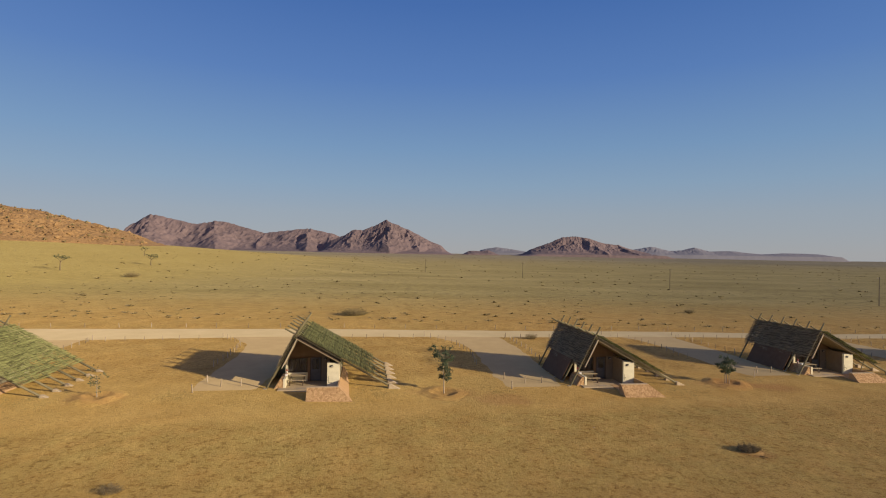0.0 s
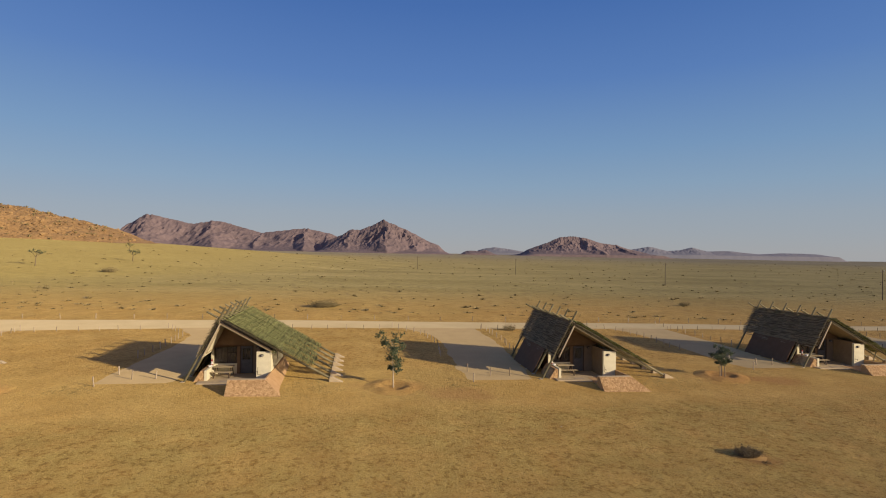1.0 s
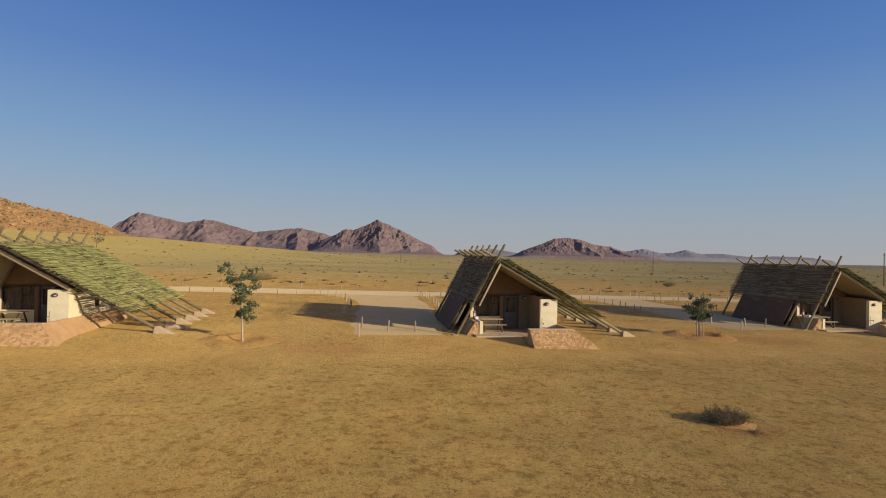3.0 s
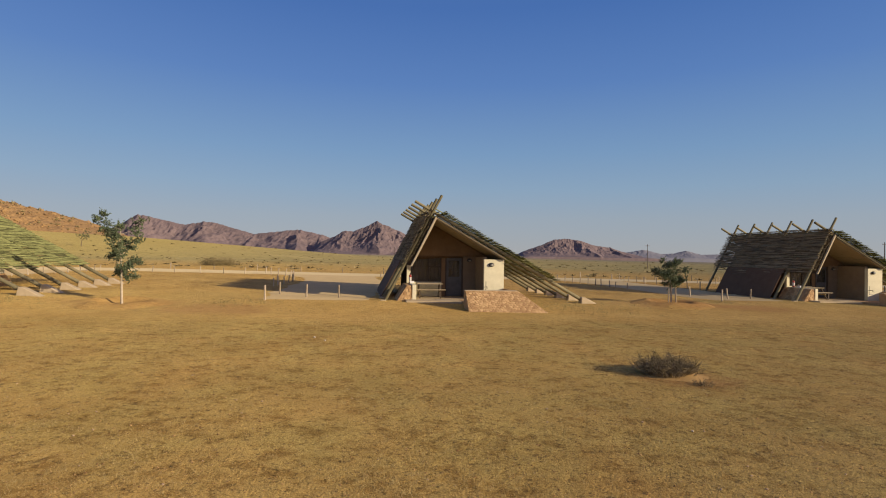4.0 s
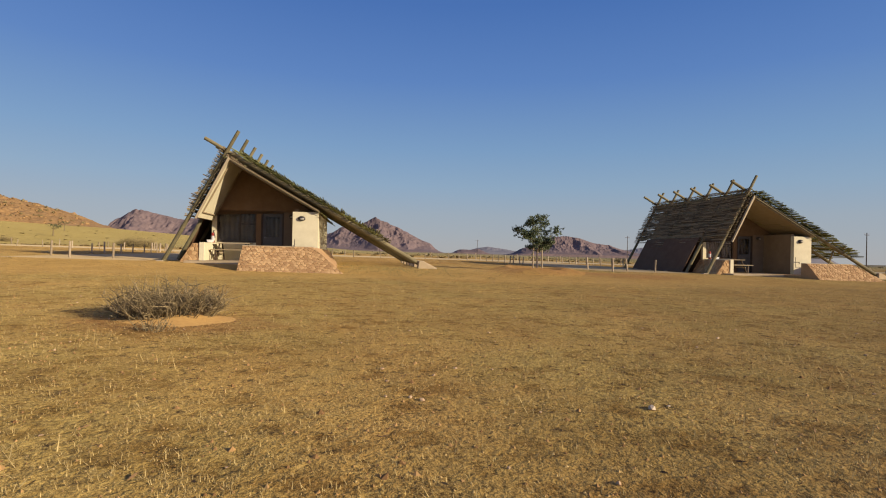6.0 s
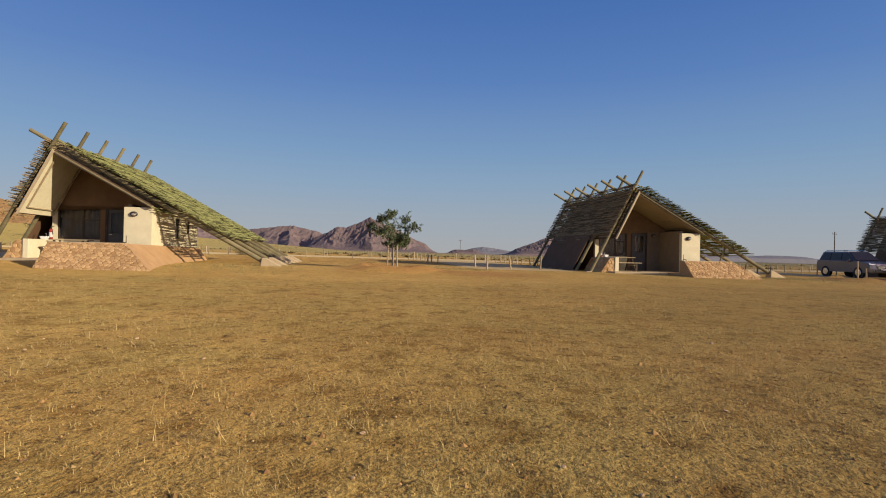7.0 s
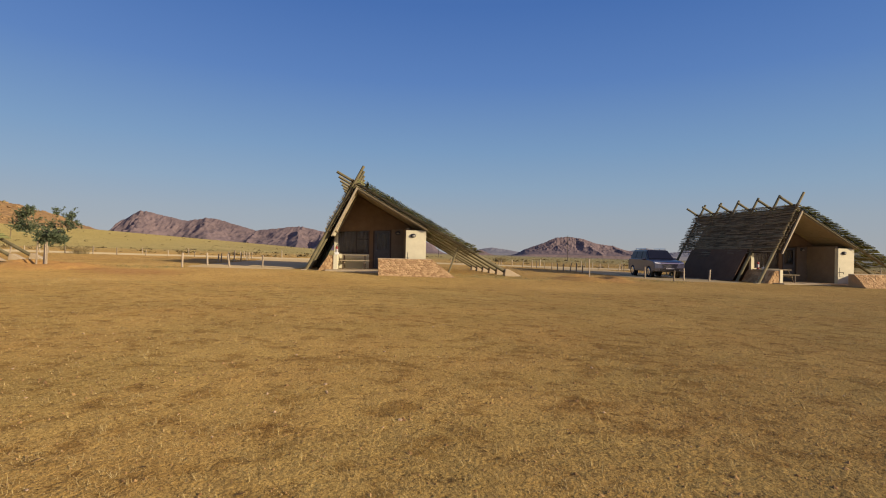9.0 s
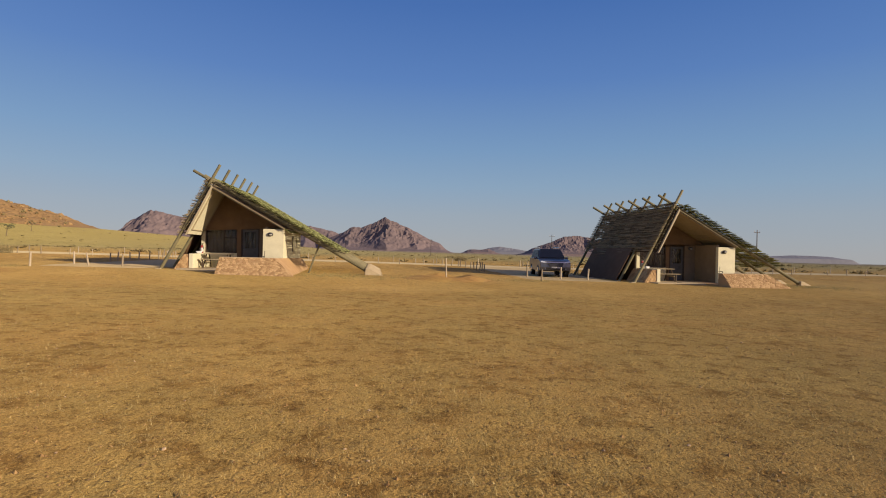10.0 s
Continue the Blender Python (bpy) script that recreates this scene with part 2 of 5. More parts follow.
        bare = calc("MULTIPLY", calc("SUBTRACT", 1.0, span(d, pr * 0.35, pr)), 0.7)
        near = blend(bare, near, (0.410, 0.216, 0.077))
    red = calc("MULTIPLY", calc("MULTIPLY", span(calc("ADD", X, wob), 20.0, 36.0), fieldness), 0.4)
    near = blend(red, near, (0.492, 0.304, 0.091))
    green = calc("MULTIPLY", calc("SUBTRACT", 1.0, span(calc("ADD", X, wob), -4.0, 16.0)), 0.17)
    near = blend(green, near, (0.426, 0.352, 0.114))
    # field colour goes darker and more orange towards low y
    bare = calc("MULTIPLY", calc("SUBTRACT", 1.0, span(yw, 14.0, 25.0)), 0.55)
    near = blend(bare, near, (0.37, 0.235, 0.075))
    olive = ramp(tex(0.09, 5), 0.45, 0.7)
    near = blend(calc("MULTIPLY", olive, 0.22), near, (0.344, 0.304, 0.105))
    steppe = blend(ramp(tex(0.02, 6, 0.65, (0.6, 1.6, 1)), 0.36, 0.64), (0.287, 0.245, 0.091), (0.406, 0.348, 0.146))
    steppe = blend(ramp(tex(0.35, 5, 0.75), 0.30, 0.46), (0.148, 0.128, 0.059), steppe)
    sandhill = blend(ramp(tex(0.03, 5), 0.3, 0.7), (0.361, 0.295, 0.096), (0.410, 0.343, 0.118))
    left = calc("SUBTRACT", 1.0, span(calc("ADD", X, wob), -150.0, -40.0))
    steppe = blend(left, steppe, sandhill)
    far = span(yw, 66.0, 150.0)
    col = blend(far, near, steppe)
    horizon = span(Y, 350.0, 1600.0)
    band = blend(ramp(tex(0.004, 6, 0.7, (0.4, 3.0, 1)), 0.42, 0.6), (0.205, 0.185, 0.114), (0.320, 0.286, 0.177))
    col = blend(horizon, col, band)
    # sand tones that vary at random, with small clod shadows painted in
    grain = ramp(tex(48.0, 3, 0.85), 0.32, 0.66, (0.54, 0.51, 0.48), (1.10, 1.10, 1.10))
    streak = ramp(tex(6.0, 5, 0.8), 0.32, 0.45, (0.52, 0.46, 0.41), (1.0, 1.0, 1.0))
    clod = ramp(tex(2.6, 5, 0.7), 0.36, 0.50, (0.68, 0.61, 0.54), (1.06, 1.06, 1.06))
    drift = ramp(tex(0.45, 4, 0.6), 0.34, 0.66, (0.90, 0.88, 0.86), (1.12, 1.12, 1.12))
    mottling = calc("ADD", calc("MULTIPLY", calc("ADD", fieldness, span(edge, 9.0, 14.0)), 0.62), 0.38)
    for worn in (grain, streak, clod, drift):
        n = nt.nodes.new("ShaderNodeMix")
        n.data_type, n.blend_type = "RGBA", "MULTIPLY"
        nt.links.new(mottling, n.inputs[0])
        nt.links.new(col, n.inputs[6])
        nt.links.new(worn, n.inputs[7])
        col = n.outputs[2]
    nt.links.new(col, p.inputs["Base Color"])
    p.inputs["Roughness"].default_value = 0.97
    p.inputs["Diffuse Roughness"].default_value = 0.5
    p.inputs["Specular IOR Level"].default_value = 0.12
    h = calc("ADD", calc("MULTIPLY", tex(3.0, 6, 0.7), 0.7), calc("MULTIPLY", tex(28.0, 4, 0.7), 0.3))
    bp = nt.nodes.new("ShaderNodeBump")
    bp.inputs["Strength"].default_value, bp.inputs["Distance"].default_value = 0.9, 0.14
    nt.links.new(h, bp.inputs["Height"])
    nt.links.new(bp.outputs[0], p.inputs["Normal"])
    return m


GROUND = ground_material()


# ---- mesh helpers ----
def finish(bm, name, mat, smooth=False):
    bmesh.ops.recalc_face_normals(bm, faces=bm.faces)
    me = bpy.data.meshes.new(name)
    bm.to_mesh(me)
    bm.free()
    me.materials.append(mat)
    if smooth:
        for f in me.polygons:
            f.use_smooth = True
    return me


def part(name, bm, mat, parent=None, label="", smooth=False):
    """Links a bmesh as one mesh object, under a thing or a part if one is given."""
    ob = new(name, finish(bm, name, mat, smooth))
    ob.parent = parent
    return tagged(ob, label)


def share(name, me, parent, m=None):
    ob = new(name, me)
    ob.parent = parent
    if m is not None:
        ob.matrix_basis = m
    return ob


def thing(name, m, label, category, group="", kind=""):
    ob = new(name)
    ob.matrix_basis = m
    return tagged(ob, label, category, group, kind)


def hull8(bm, low, high):
    """A closed solid between two polygons with the same number of corners."""
    a = [bm.verts.new(v) for v in low]
    b = [bm.verts.new(v) for v in high]
    n = len(a)
    bm.faces.new(a[::-1])
    bm.faces.new(b)
    for i in range(n):
        bm.faces.new((a[i], a[(i + 1) % n], b[(i + 1) % n], b[i]))


def box(bm, lo, hi, warp=None):
    (x0, y0, z0), (x1, y1, z1) = lo, hi
    q = [(x0, y0), (x1, y0), (x1, y1), (x0, y1)]
    w = warp or (lambda *v: v)
    hull8(bm, [w(x, y, z0) for x, y in q], [w(x, y, z1) for x, y in q])


def tube(bm, a, b, r0, r1=None, n=8):
    a, b = Vector(a), Vector(b)
    r1 = r0 if r1 is None else r1
    d = (b - a).normalized()
    u = d.orthogonal().normalized()
    v = d.cross(u)
    rim = [(math.cos(2 * math.pi * i / n), math.sin(2 * math.pi * i / n)) for i in range(n)]
    hull8(bm, [a + (u * c + v * s) * r0 for c, s in rim], [b + (u * c + v * s) * r1 for c, s in rim])


def soften(bm, width=0.01, segments=1):
    bmesh.ops.bevel(bm, geom=bm.edges[:], offset=width, segments=segments, affect="EDGES")


def raw(name, verts, faces, mat, smooth=False):
    me = bpy.data.meshes.new(name)
    me.from_pydata([tuple(v) for v in verts], [], faces)
    me.materials.append(mat)
    me.update()
    if smooth:
        for f in me.polygons:
            f.use_smooth = True
    return me


# ---- ground ----
def smooth01(v):
    v = np.clip(v, 0, 1)
    return v * v * (3 - 2 * v)


def gz(x, y):
    """Height of the ground."""
    base = np.interp(x, [-60, -44, -17, 9, 34, 59, 120], [0.77, 0.77, 0.75, 0.39, 0.14, -0.24, -0.5])
    s = smooth01((y - 80) / 320)
    r = np.hypot(x + 400, y - 440)
    far = -1.0 - 0.0085 * (np.clip(x, -3500, 3500) + 0.15 * y)
    return base * (1 - s) + far * s - 0.17 * smooth01((np.interp(x, [-44, -17, 9, 34, 59], [34.6, 38.5, 41.4, 44.8, 47.6]) - y) / 4.0) - 0.28 * np.exp(-((x + 2.4) ** 2 + (y - 39.3) ** 2) / 8.0) + np.maximum(0, 390 - r) * 0.061


def axis(points):
    out = []
    for (a, b, n) in points:
        out += list(np.linspace(a, b, n, endpoint=False))
    return np.array(out + [points[-1][1]])


gx = axis([(-4600, -1200, 12), (-1200, -500, 14), (-500, -70, 55), (-70, 90, 110), (90, 500, 30), (500, 1200, 12), (1200, 4600, 12)])
gy = axis([(-4300, -600, 10), (-600, -40, 12), (-40, 100, 110), (100, 520, 60), (520, 1200, 14), (1200, 4700, 14)])
GX, GY = np.meshgrid(gx, gy)
GZ = gz(GX, GY)
nx = len(gx)
ground = new("ground", raw("ground", np.stack([GX, GY, GZ], -1).reshape(-1, 3),
             [(j * nx + i, j * nx + i + 1, (j + 1) * nx + i + 1, (j + 1) * nx + i) for j in range(len(gy) - 1) for i in range(nx - 1)], GROUND, True))
tagged(ground, "orange desert sand with dry straw, olive steppe beyond", "ground", kind="structure")

ROWS_X = [-400, -49, -25, -8, 33, 60, 400]


def road_near(x):
    return np.interp(x, ROWS_X, [34, 60.2, 64.2, 65.8, 70.4, 72.9, 104])


def road_far(x):
    return np.interp(x, ROWS_X, [56, 71.0, 72.2, 73.0, 76.3, 77.3, 114])


def strip(name, near, far, xs, lift, cols, label, category):
    verts, faces = [], []
    wob = [noise.noise((x * 0.35, 3.1, 0)) * 0.35 for x in xs]
    for i, x in enumerate(xs):
        a, b = near(x) + wob[i], far(x) + wob[-1 - i]
        for k in range(cols + 1):
            y = a + (b - a) * k / cols
            edge = 1.0 if 0 < k < cols else -1.0
            verts.append((x, y, gz(x, y) + lift * edge))
    for i in range(len(xs) - 1):
        for k in range(cols):
            q = i * (cols + 1) + k
            faces.append((q, q + cols + 1, q + cols + 2, q + 1))
    return tagged(new(name, raw(name, verts, faces, ROAD, True)), label, category, kind="structure")


strip("road", road_near, road_far, np.linspace(-400, 400, 401), 0.05, 8, "pale graded gravel road across the plain", "road")


# ---- far land ----
def massif(name, knots, yc, depth, mat, label, seed, spurs=(), rough=0.3, nxs=260, nys=64):
    """A rocky ridge with a crest through the knots (x, height), spurs running forward from it, and gullied flanks."""
    kx, kz = [k[0] for k in knots], [k[1] for k in knots]
    xs = np.linspace(kx[0], kx[-1], nxs)
    verts, faces = [], []
    fans = [(sx, float(np.interp(sx, kx, kz)), lean, reach) for sx, lean, reach in spurs]
    cell = depth * 0.42
    for x in xs:
        top = float(np.interp(x, kx, kz))
        end = min(1.0, (x - kx[0]) / 90, (kx[-1] - x) / 90)
        for j in range(nys):
            v = -1 + 2 * j / (nys - 1)
            p = Vector((x / cell, v * depth / cell, seed * 1.7))
            warp = noise.noise(p * 0.8) * depth * 0.12
            h = top * max(0.0, 1 - abs(v)) ** (1.7 if fans else 1.2)
            for sx, sz, lean, reach in fans:
                t = abs(v) / reach
                if t < 1:
                    away = abs(x + warp - sx - (lean if v < 0 else -lean) * abs(v) * depth)
                    h = max(h, sz * (1 - t) ** 0.85 - away * 0.5)
            cut = min(1.0, abs(v) * 5.0)
            g = abs(noise.noise(p * 2.1)) * 2
            g2 = abs(noise.noise(p * 5.3)) * 2
            h *= 1 - rough * cut * (0.75 * g + 0.4 * g2) * 0.8
            h += top * (0.03 * noise.noise(p * 11.0) + 0.016 * noise.noise(p * 25.0)) * max(0.0, 1 - abs(v)) * end
            low = float(gz(x, yc + v * depth))
            h = low + (h - low) * smooth01(end)
            verts.append((x + 8 * noise.noise(p * 3.0), yc + v * depth, max(h, low - 4) if abs(v) < 0.99 else low - 6))
    for i in range(nxs - 1):
        for j in range(nys - 1):
            q = i * nys + j
            faces.append((q, q + nys, q + nys + 1, q + 1))
    return tagged(new(name, raw(name, verts, faces, mat)), label, "mountain", kind="structure")


def crest_at(px, py, dist):
    """A crest point from a bearing and a rise as seen from the first stand."""
    return (-3.8 + ((px - 784) / 920 + 0.027) * dist, 4.0 + (446 + (px - 560) * 0.0165 - py) / 920 * dist)


def crest(dist, *pairs):
    return [crest_at(a, b, dist) for a, b in pairs]


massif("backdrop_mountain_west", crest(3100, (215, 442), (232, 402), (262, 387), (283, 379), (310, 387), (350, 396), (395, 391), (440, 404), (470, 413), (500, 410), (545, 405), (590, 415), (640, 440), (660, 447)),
       3100, 420, HAZEROCK, "long rugged purple-brown rocky mountain ridge", 3.3,
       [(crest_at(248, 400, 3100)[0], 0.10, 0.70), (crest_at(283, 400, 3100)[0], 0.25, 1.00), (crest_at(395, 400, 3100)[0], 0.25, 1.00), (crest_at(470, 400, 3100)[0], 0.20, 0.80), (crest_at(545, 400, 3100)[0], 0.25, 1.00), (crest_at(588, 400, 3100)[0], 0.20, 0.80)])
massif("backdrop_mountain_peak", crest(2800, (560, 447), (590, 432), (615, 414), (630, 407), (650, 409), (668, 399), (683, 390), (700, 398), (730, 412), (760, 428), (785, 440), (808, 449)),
       2800, 300, HAZEROCK, "pointed purple-brown rocky mountain peak", 8.1,
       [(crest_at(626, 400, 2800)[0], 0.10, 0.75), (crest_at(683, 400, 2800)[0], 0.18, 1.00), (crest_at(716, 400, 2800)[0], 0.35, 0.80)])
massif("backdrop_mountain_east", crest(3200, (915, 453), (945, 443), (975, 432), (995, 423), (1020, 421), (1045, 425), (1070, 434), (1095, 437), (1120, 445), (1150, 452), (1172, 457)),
       3200, 260, HAZEROCK, "low dark rocky mountain on the plain", 5.7,
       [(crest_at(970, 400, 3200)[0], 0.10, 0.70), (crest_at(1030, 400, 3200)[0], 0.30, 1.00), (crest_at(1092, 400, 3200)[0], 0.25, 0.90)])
massif("backdrop_hillock", crest(3000, (812, 450), (820, 446), (827, 443), (836, 446), (850, 447), (864, 445), (880, 449), (892, 452)), 3000, 90, HAZEROCK, "small far rocky hillock", 1.2, (), 0.3, 50, 16)
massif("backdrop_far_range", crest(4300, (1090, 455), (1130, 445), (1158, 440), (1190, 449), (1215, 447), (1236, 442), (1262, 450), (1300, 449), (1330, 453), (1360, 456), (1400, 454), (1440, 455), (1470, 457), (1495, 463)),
       4300, 200, HAZEBLUE, "mountain range on the horizon, haze painted as blue-grey", 6.4, (), 0.2, 110, 16)
massif("backdrop_far_saddle", crest(4350, (835, 451), (860, 443), (880, 440), (905, 444), (930, 449), (950, 453)), 4350, 150, HAZEBLUE, "far saddle, haze painted as blue-grey", 2.4, (), 0.2, 40, 14)


# ---- rocky hill beyond the sand slope ----
def hill_height(x, y):
    top = float(np.interp(x, [-520, -440, -353, -296, -253, -232, -203], [70, 60, 46, 36, 25, 15, 4]))
    foot = float(np.interp(x, [-520, -353, -290, -235, -203], [313, 330, 348, 389, 408]))
    back = float(np.interp(x, [-330, -203], [540, 432]))
    u = min((y - foot) / max(8, 420 - foot), (back - y) / max(12, back - 420))
    if u <= 0:
        return None
    low = float(gz(x, y))
    u = min(1, u)
    h = low + (top - low) * (u ** 0.8)
    p = Vector((x * 0.05, y * 0.05, 1.0))
    step = noise.noise(p * 1.3) * 4 + noise.noise(p * 3.5) * 2.6 + (0.5 - abs(noise.noise(p * 6))) * 3.0 + noise.noise(p * 13) * 1.3
    return h + step * min(1, u * 4) * min(1, (1.25 - u * 0.9)) * min(1.0, max(0.0, (-222 - x) / 45))


hx, hy = np.linspace(-520, -198, 230), np.linspace(305, 545, 150)
hv, hf = [], []
for x in hx:
    for y in hy:
        h = hill_height(x, y)
        hv.append((x, y, h if h is not None else float(gz(x, y)) - 1.5))
for i in range(len(hx) - 1):
    for j in range(len(hy) - 1):
        q = i * len(hy) + j
        hf.append((q, q + len(hy), q + len(hy) + 1, q + 1))
hill = tagged(new("backdrop_rocky_hill", raw("rocky_hill", hv, hf, HILLROCK)), "orange weathered rock hill with broken ledges", "hill", kind="structure")


def lumps(places, rnd, mat, name, squash=0.75):
    """Many angular boulders in one mesh."""
    base = bmesh.new()
    bmesh.ops.create_icosphere(base, subdivisions=1, radius=1)
    bv = [v.co.copy() for v in base.verts]
    bf = [[v.index for v in f.verts] for f in base.faces]
    base.free()
    verts, faces = [], []
    for x, y, z, r in places:
        o = len(verts)
        turn = Euler((rnd.uniform(0, 3), rnd.uniform(0, 3), rnd.uniform(0, 6))).to_matrix()
        sx = [rnd.uniform(0.6, 1.3) for _ in range(3)]
        for c in bv:
            k = rnd.uniform(0.72, 1.15)
            w = turn @ Vector((c.x * sx[0] * k, c.y * sx[1] * k, c.z * sx[2] * k))
            verts.append((x + w.x * r, y + w.y * r, z + w.z * r * squash))
        faces += [[i + o for i in f] for f in bf]
    return raw(name, verts, faces, mat)


rnd = random.Random(11)
spots = []
while len(spots) < 1500:
    x, y = rnd.uniform(-440, -232), rnd.uniform(325, 432)
    h = hill_height(x, y)
    if h is not None:
        spots.append((x, y, h, rnd.choice([0.4, 0.5, 0.6, 0.7, 0.9, 1.2, 1.6]) * rnd.uniform(0.7, 1.1)))
tagged(new("boulders", lumps(spots, rnd, BOULDER, "boulders")), "loose orange boulders over the rocky hill", "rocks", kind="stuff")


# ---- plants ----
def scrub_mesh(name, places, rnd, mat, blades=14):
    """Low clumps of thin upright leaves; places are x, y, z, width, height."""
    verts, faces = [], []
    for x, y, z, w, h in places:
        for _ in range(blades):
            a, rr = rnd.uniform(0, 2 * math.pi), rnd.random() ** 0.6
            bx, by = x + math.cos(a) * rr * w * 0.22, y + math.sin(a) * rr * w * 0.22
            tx, ty = x + math.cos(a) * rr * w * 0.55 + rnd.uniform(-.1, .1) * w, y + math.sin(a) * rr * w * 0.55 + rnd.uniform(-.1, .1) * w
            tz = z + h * rnd.uniform(0.5, 1.05) * (1.1 - 0.5 * rr)
            px, py = -math.sin(a) * w * 0.09, math.cos(a) * w * 0.09
            o = len(verts)
            verts += [(bx - px, by - py, z - 0.03), (bx + px, by + py, z - 0.03), (tx + px * .6, ty + py * .6, tz * .6 + z * .4 + h * .12), (tx, ty, tz)]
            faces += [(o, o + 1, o + 2), (o, o + 2, o + 3)]
    return raw(name, verts, faces, mat)


rnd = random.Random(5)
clumps = []
for k in range(4600):
    y = 82 + 1150 * rnd.random() ** 1.9
    x = rnd.uniform(-1.15, 1.25) * (y + 20) + 10
    if noise.noise((x * 0.02, y * 0.02, 0.5)) < rnd.uniform(-0.5, 0.35) - (0.25 if x < -60 else 0):
        continue
    if x < -190 and y > 290:
        continue
    w = rnd.choice([0.3, 0.4, 0.5, 0.7, 0.9, 1.3]) * rnd.uniform(0.8, 1.3) * (1 + y / 380)
    clumps.append((x, y, float(gz(x, y)), w, w * rnd.uniform(0.14, 0.30)))
tagged(new("scrub", scrub_mesh("scrub", clumps, rnd, SCRUB)), "small dark scrub clumps dotted over the steppe", "scrub", kind="stuff")
clumps = []
for k in range(330):
    x, y = rnd.uniform(-430, -205), rnd.uniform(325, 432)
    h = hill_height(x, y)
    if h is not None:
        w = rnd.uniform(1.2, 3.4)
        clumps.append((x, y, h, w, w * rnd.uniform(0.5, 0.9)))
tagged(new("hill_scrub", scrub_mesh("hill_scrub", clumps, rnd, SCRUB, 20)), "grey-green scrub among the rocks of the hill", "scrub", kind="stuff")


def grass_mesh(name, x, y, size, rng, blades, thin=0.022):
    """Dry tufts of thin bent blades, one sliver each."""
    n = len(x)
    bx = np.repeat(x, blades) + rng.normal(0, 1, n * blades) * np.repeat(size, blades) * 0.55
    by = np.repeat(y, blades) + rng.normal(0, 1, n * blades) * np.repeat(size, blades) * 0.55
    h = np.repeat(size, blades) * rng.uniform(0.45, 1.15, n * blades)
    a, lean = rng.uniform(0, 2 * np.pi, n * blades), rng.uniform(0.2, 1.5, n * blades)
    z = gz(bx, by)
    w = 0.0011 + h * thin
    p = np.stack([np.stack([bx - np.sin(a) * w, by + np.cos(a) * w, z - 0.006], 1), np.stack([bx + np.sin(a) * w, by - np.cos(a) * w, z - 0.006], 1),
                  np.stack([bx + np.cos(a) * lean * h, by + np.sin(a) * lean * h, z + h * (1.1 - 0.4 * lean)], 1)], 1).reshape(-1, 3)
    return raw(name, p.tolist(), np.arange(len(p)).reshape(-1, 3).tolist(), STRAW)


rng = np.random.default_rng(21)
cand = 260000
ty = 19.6 + 20 * rng.random(cand) ** 1.35
tx = rng.uniform(0, 1, cand) * (68 + (ty - 20) * 1.9) - 6 - (ty - 20)
patch = np.array([noise.noise((a * 0.5, b * 0.5, 2.0)) + 0.6 * noise.noise((a * 2.1, b * 2.1, 4.0)) for a, b in zip(tx, ty)])
keep = patch > rng.uniform(-0.7, 0.45, cand) + np.maximum(0, (ty - 33 - 0.165 * tx) * 0.5)
tx, ty = tx[keep], ty[keep]
tagged(new("dry_grass", grass_mesh("dry_grass", tx, ty, rng.uniform(0.012, 0.04, len(tx)) * np.where(rng.random(len(tx)) < 0.03, 2.0, 1), rng, 8)), "short dry straw-coloured grass tufts on the sand", "grass", kind="stuff")

sy = 20.5 + 17 * rng.random(9000) ** 1.2
sx = rng.uniform(-8, 70, 9000)
thick = np.array([noise.noise((a * 0.23, b * 0.23, 7.0)) + 0.5 * noise.noise((a * 0.9, b * 0.9, 1.0)) for a, b in zip(sx, sy)]) > rng.uniform(-0.25, 0.5, 9000)
thick &= sy < 33.5 + 0.165 * sx
sx, sy = sx[thick], sy[thick]
stalks = grass_mesh("stalks", sx, sy, rng.uniform(0.05, 0.15, len(sx)), rng, 9, 0.006)
tagged(new("grass_stalks", stalks), "thin pale dry grass stalks standing on the sand", "grass", kind="stuff")

wx, wy = [], []
for cx, cy in ((-43.6, 35.0), (-17.2, 38.9), (9.1, 41.8), (34.3, 47.6), (59.2, 50.6)):
    wx += list(cx + rng.normal(9.2, 1.6, 420))
    wy += list(cy + rng.normal(-0.6, 1.3, 420))
    wx += list(cx + rng.normal(-6.5, 1.0, 120))
    wy += list(cy + rng.normal(-2.2, 0.7, 120))
wx, wy = np.array(wx), np.array(wy)
weeds = grass_mesh("weeds", wx, wy, rng.uniform(0.06, 0.17, len(wx)), rng, 7)
weeds.materials[0] = WEED
tagged(new("weeds", weeds), "olive-green weeds on the sand beside the chalets", "weeds", kind="stuff")

rnd = random.Random(22)
spots = []
for k in range(900):
    x, y = rnd.uniform(-4, 64), 21.5 + 12 * rnd.random() ** 1.5
    spots.append((x, y, float(gz(x, y)) + 0.005, rnd.choice([0.008, 0.010, 0.014, 0.02]) * rnd.uniform(0.7, 1.2)))
tagged(new("pebbles", lumps(spots, rnd, PEBBLE, "pebbles", 0.6)), "pale pebbles and clods scattered on the sand", "pebbles", kind="stuff")


for k, (x, y, r) in enumerate(((20.7, 23.8, 0.027), (20.83, 23.86, 0.013), (8.2, 30.6, 0.045), (7.8, 31.1, 0.05), (14.9, 23.4, 0.02))):
    ob = new("stone", lumps([(0, 0, 0, r)], rnd, WHITESTONE, "loose_stone", 0.7))
    ob.matrix_basis = pose(x, y, float(gz(x, y)) + r * 0.35)
    tagged(ob, "small pale loose stone on the sand", "stone", "loose stones")


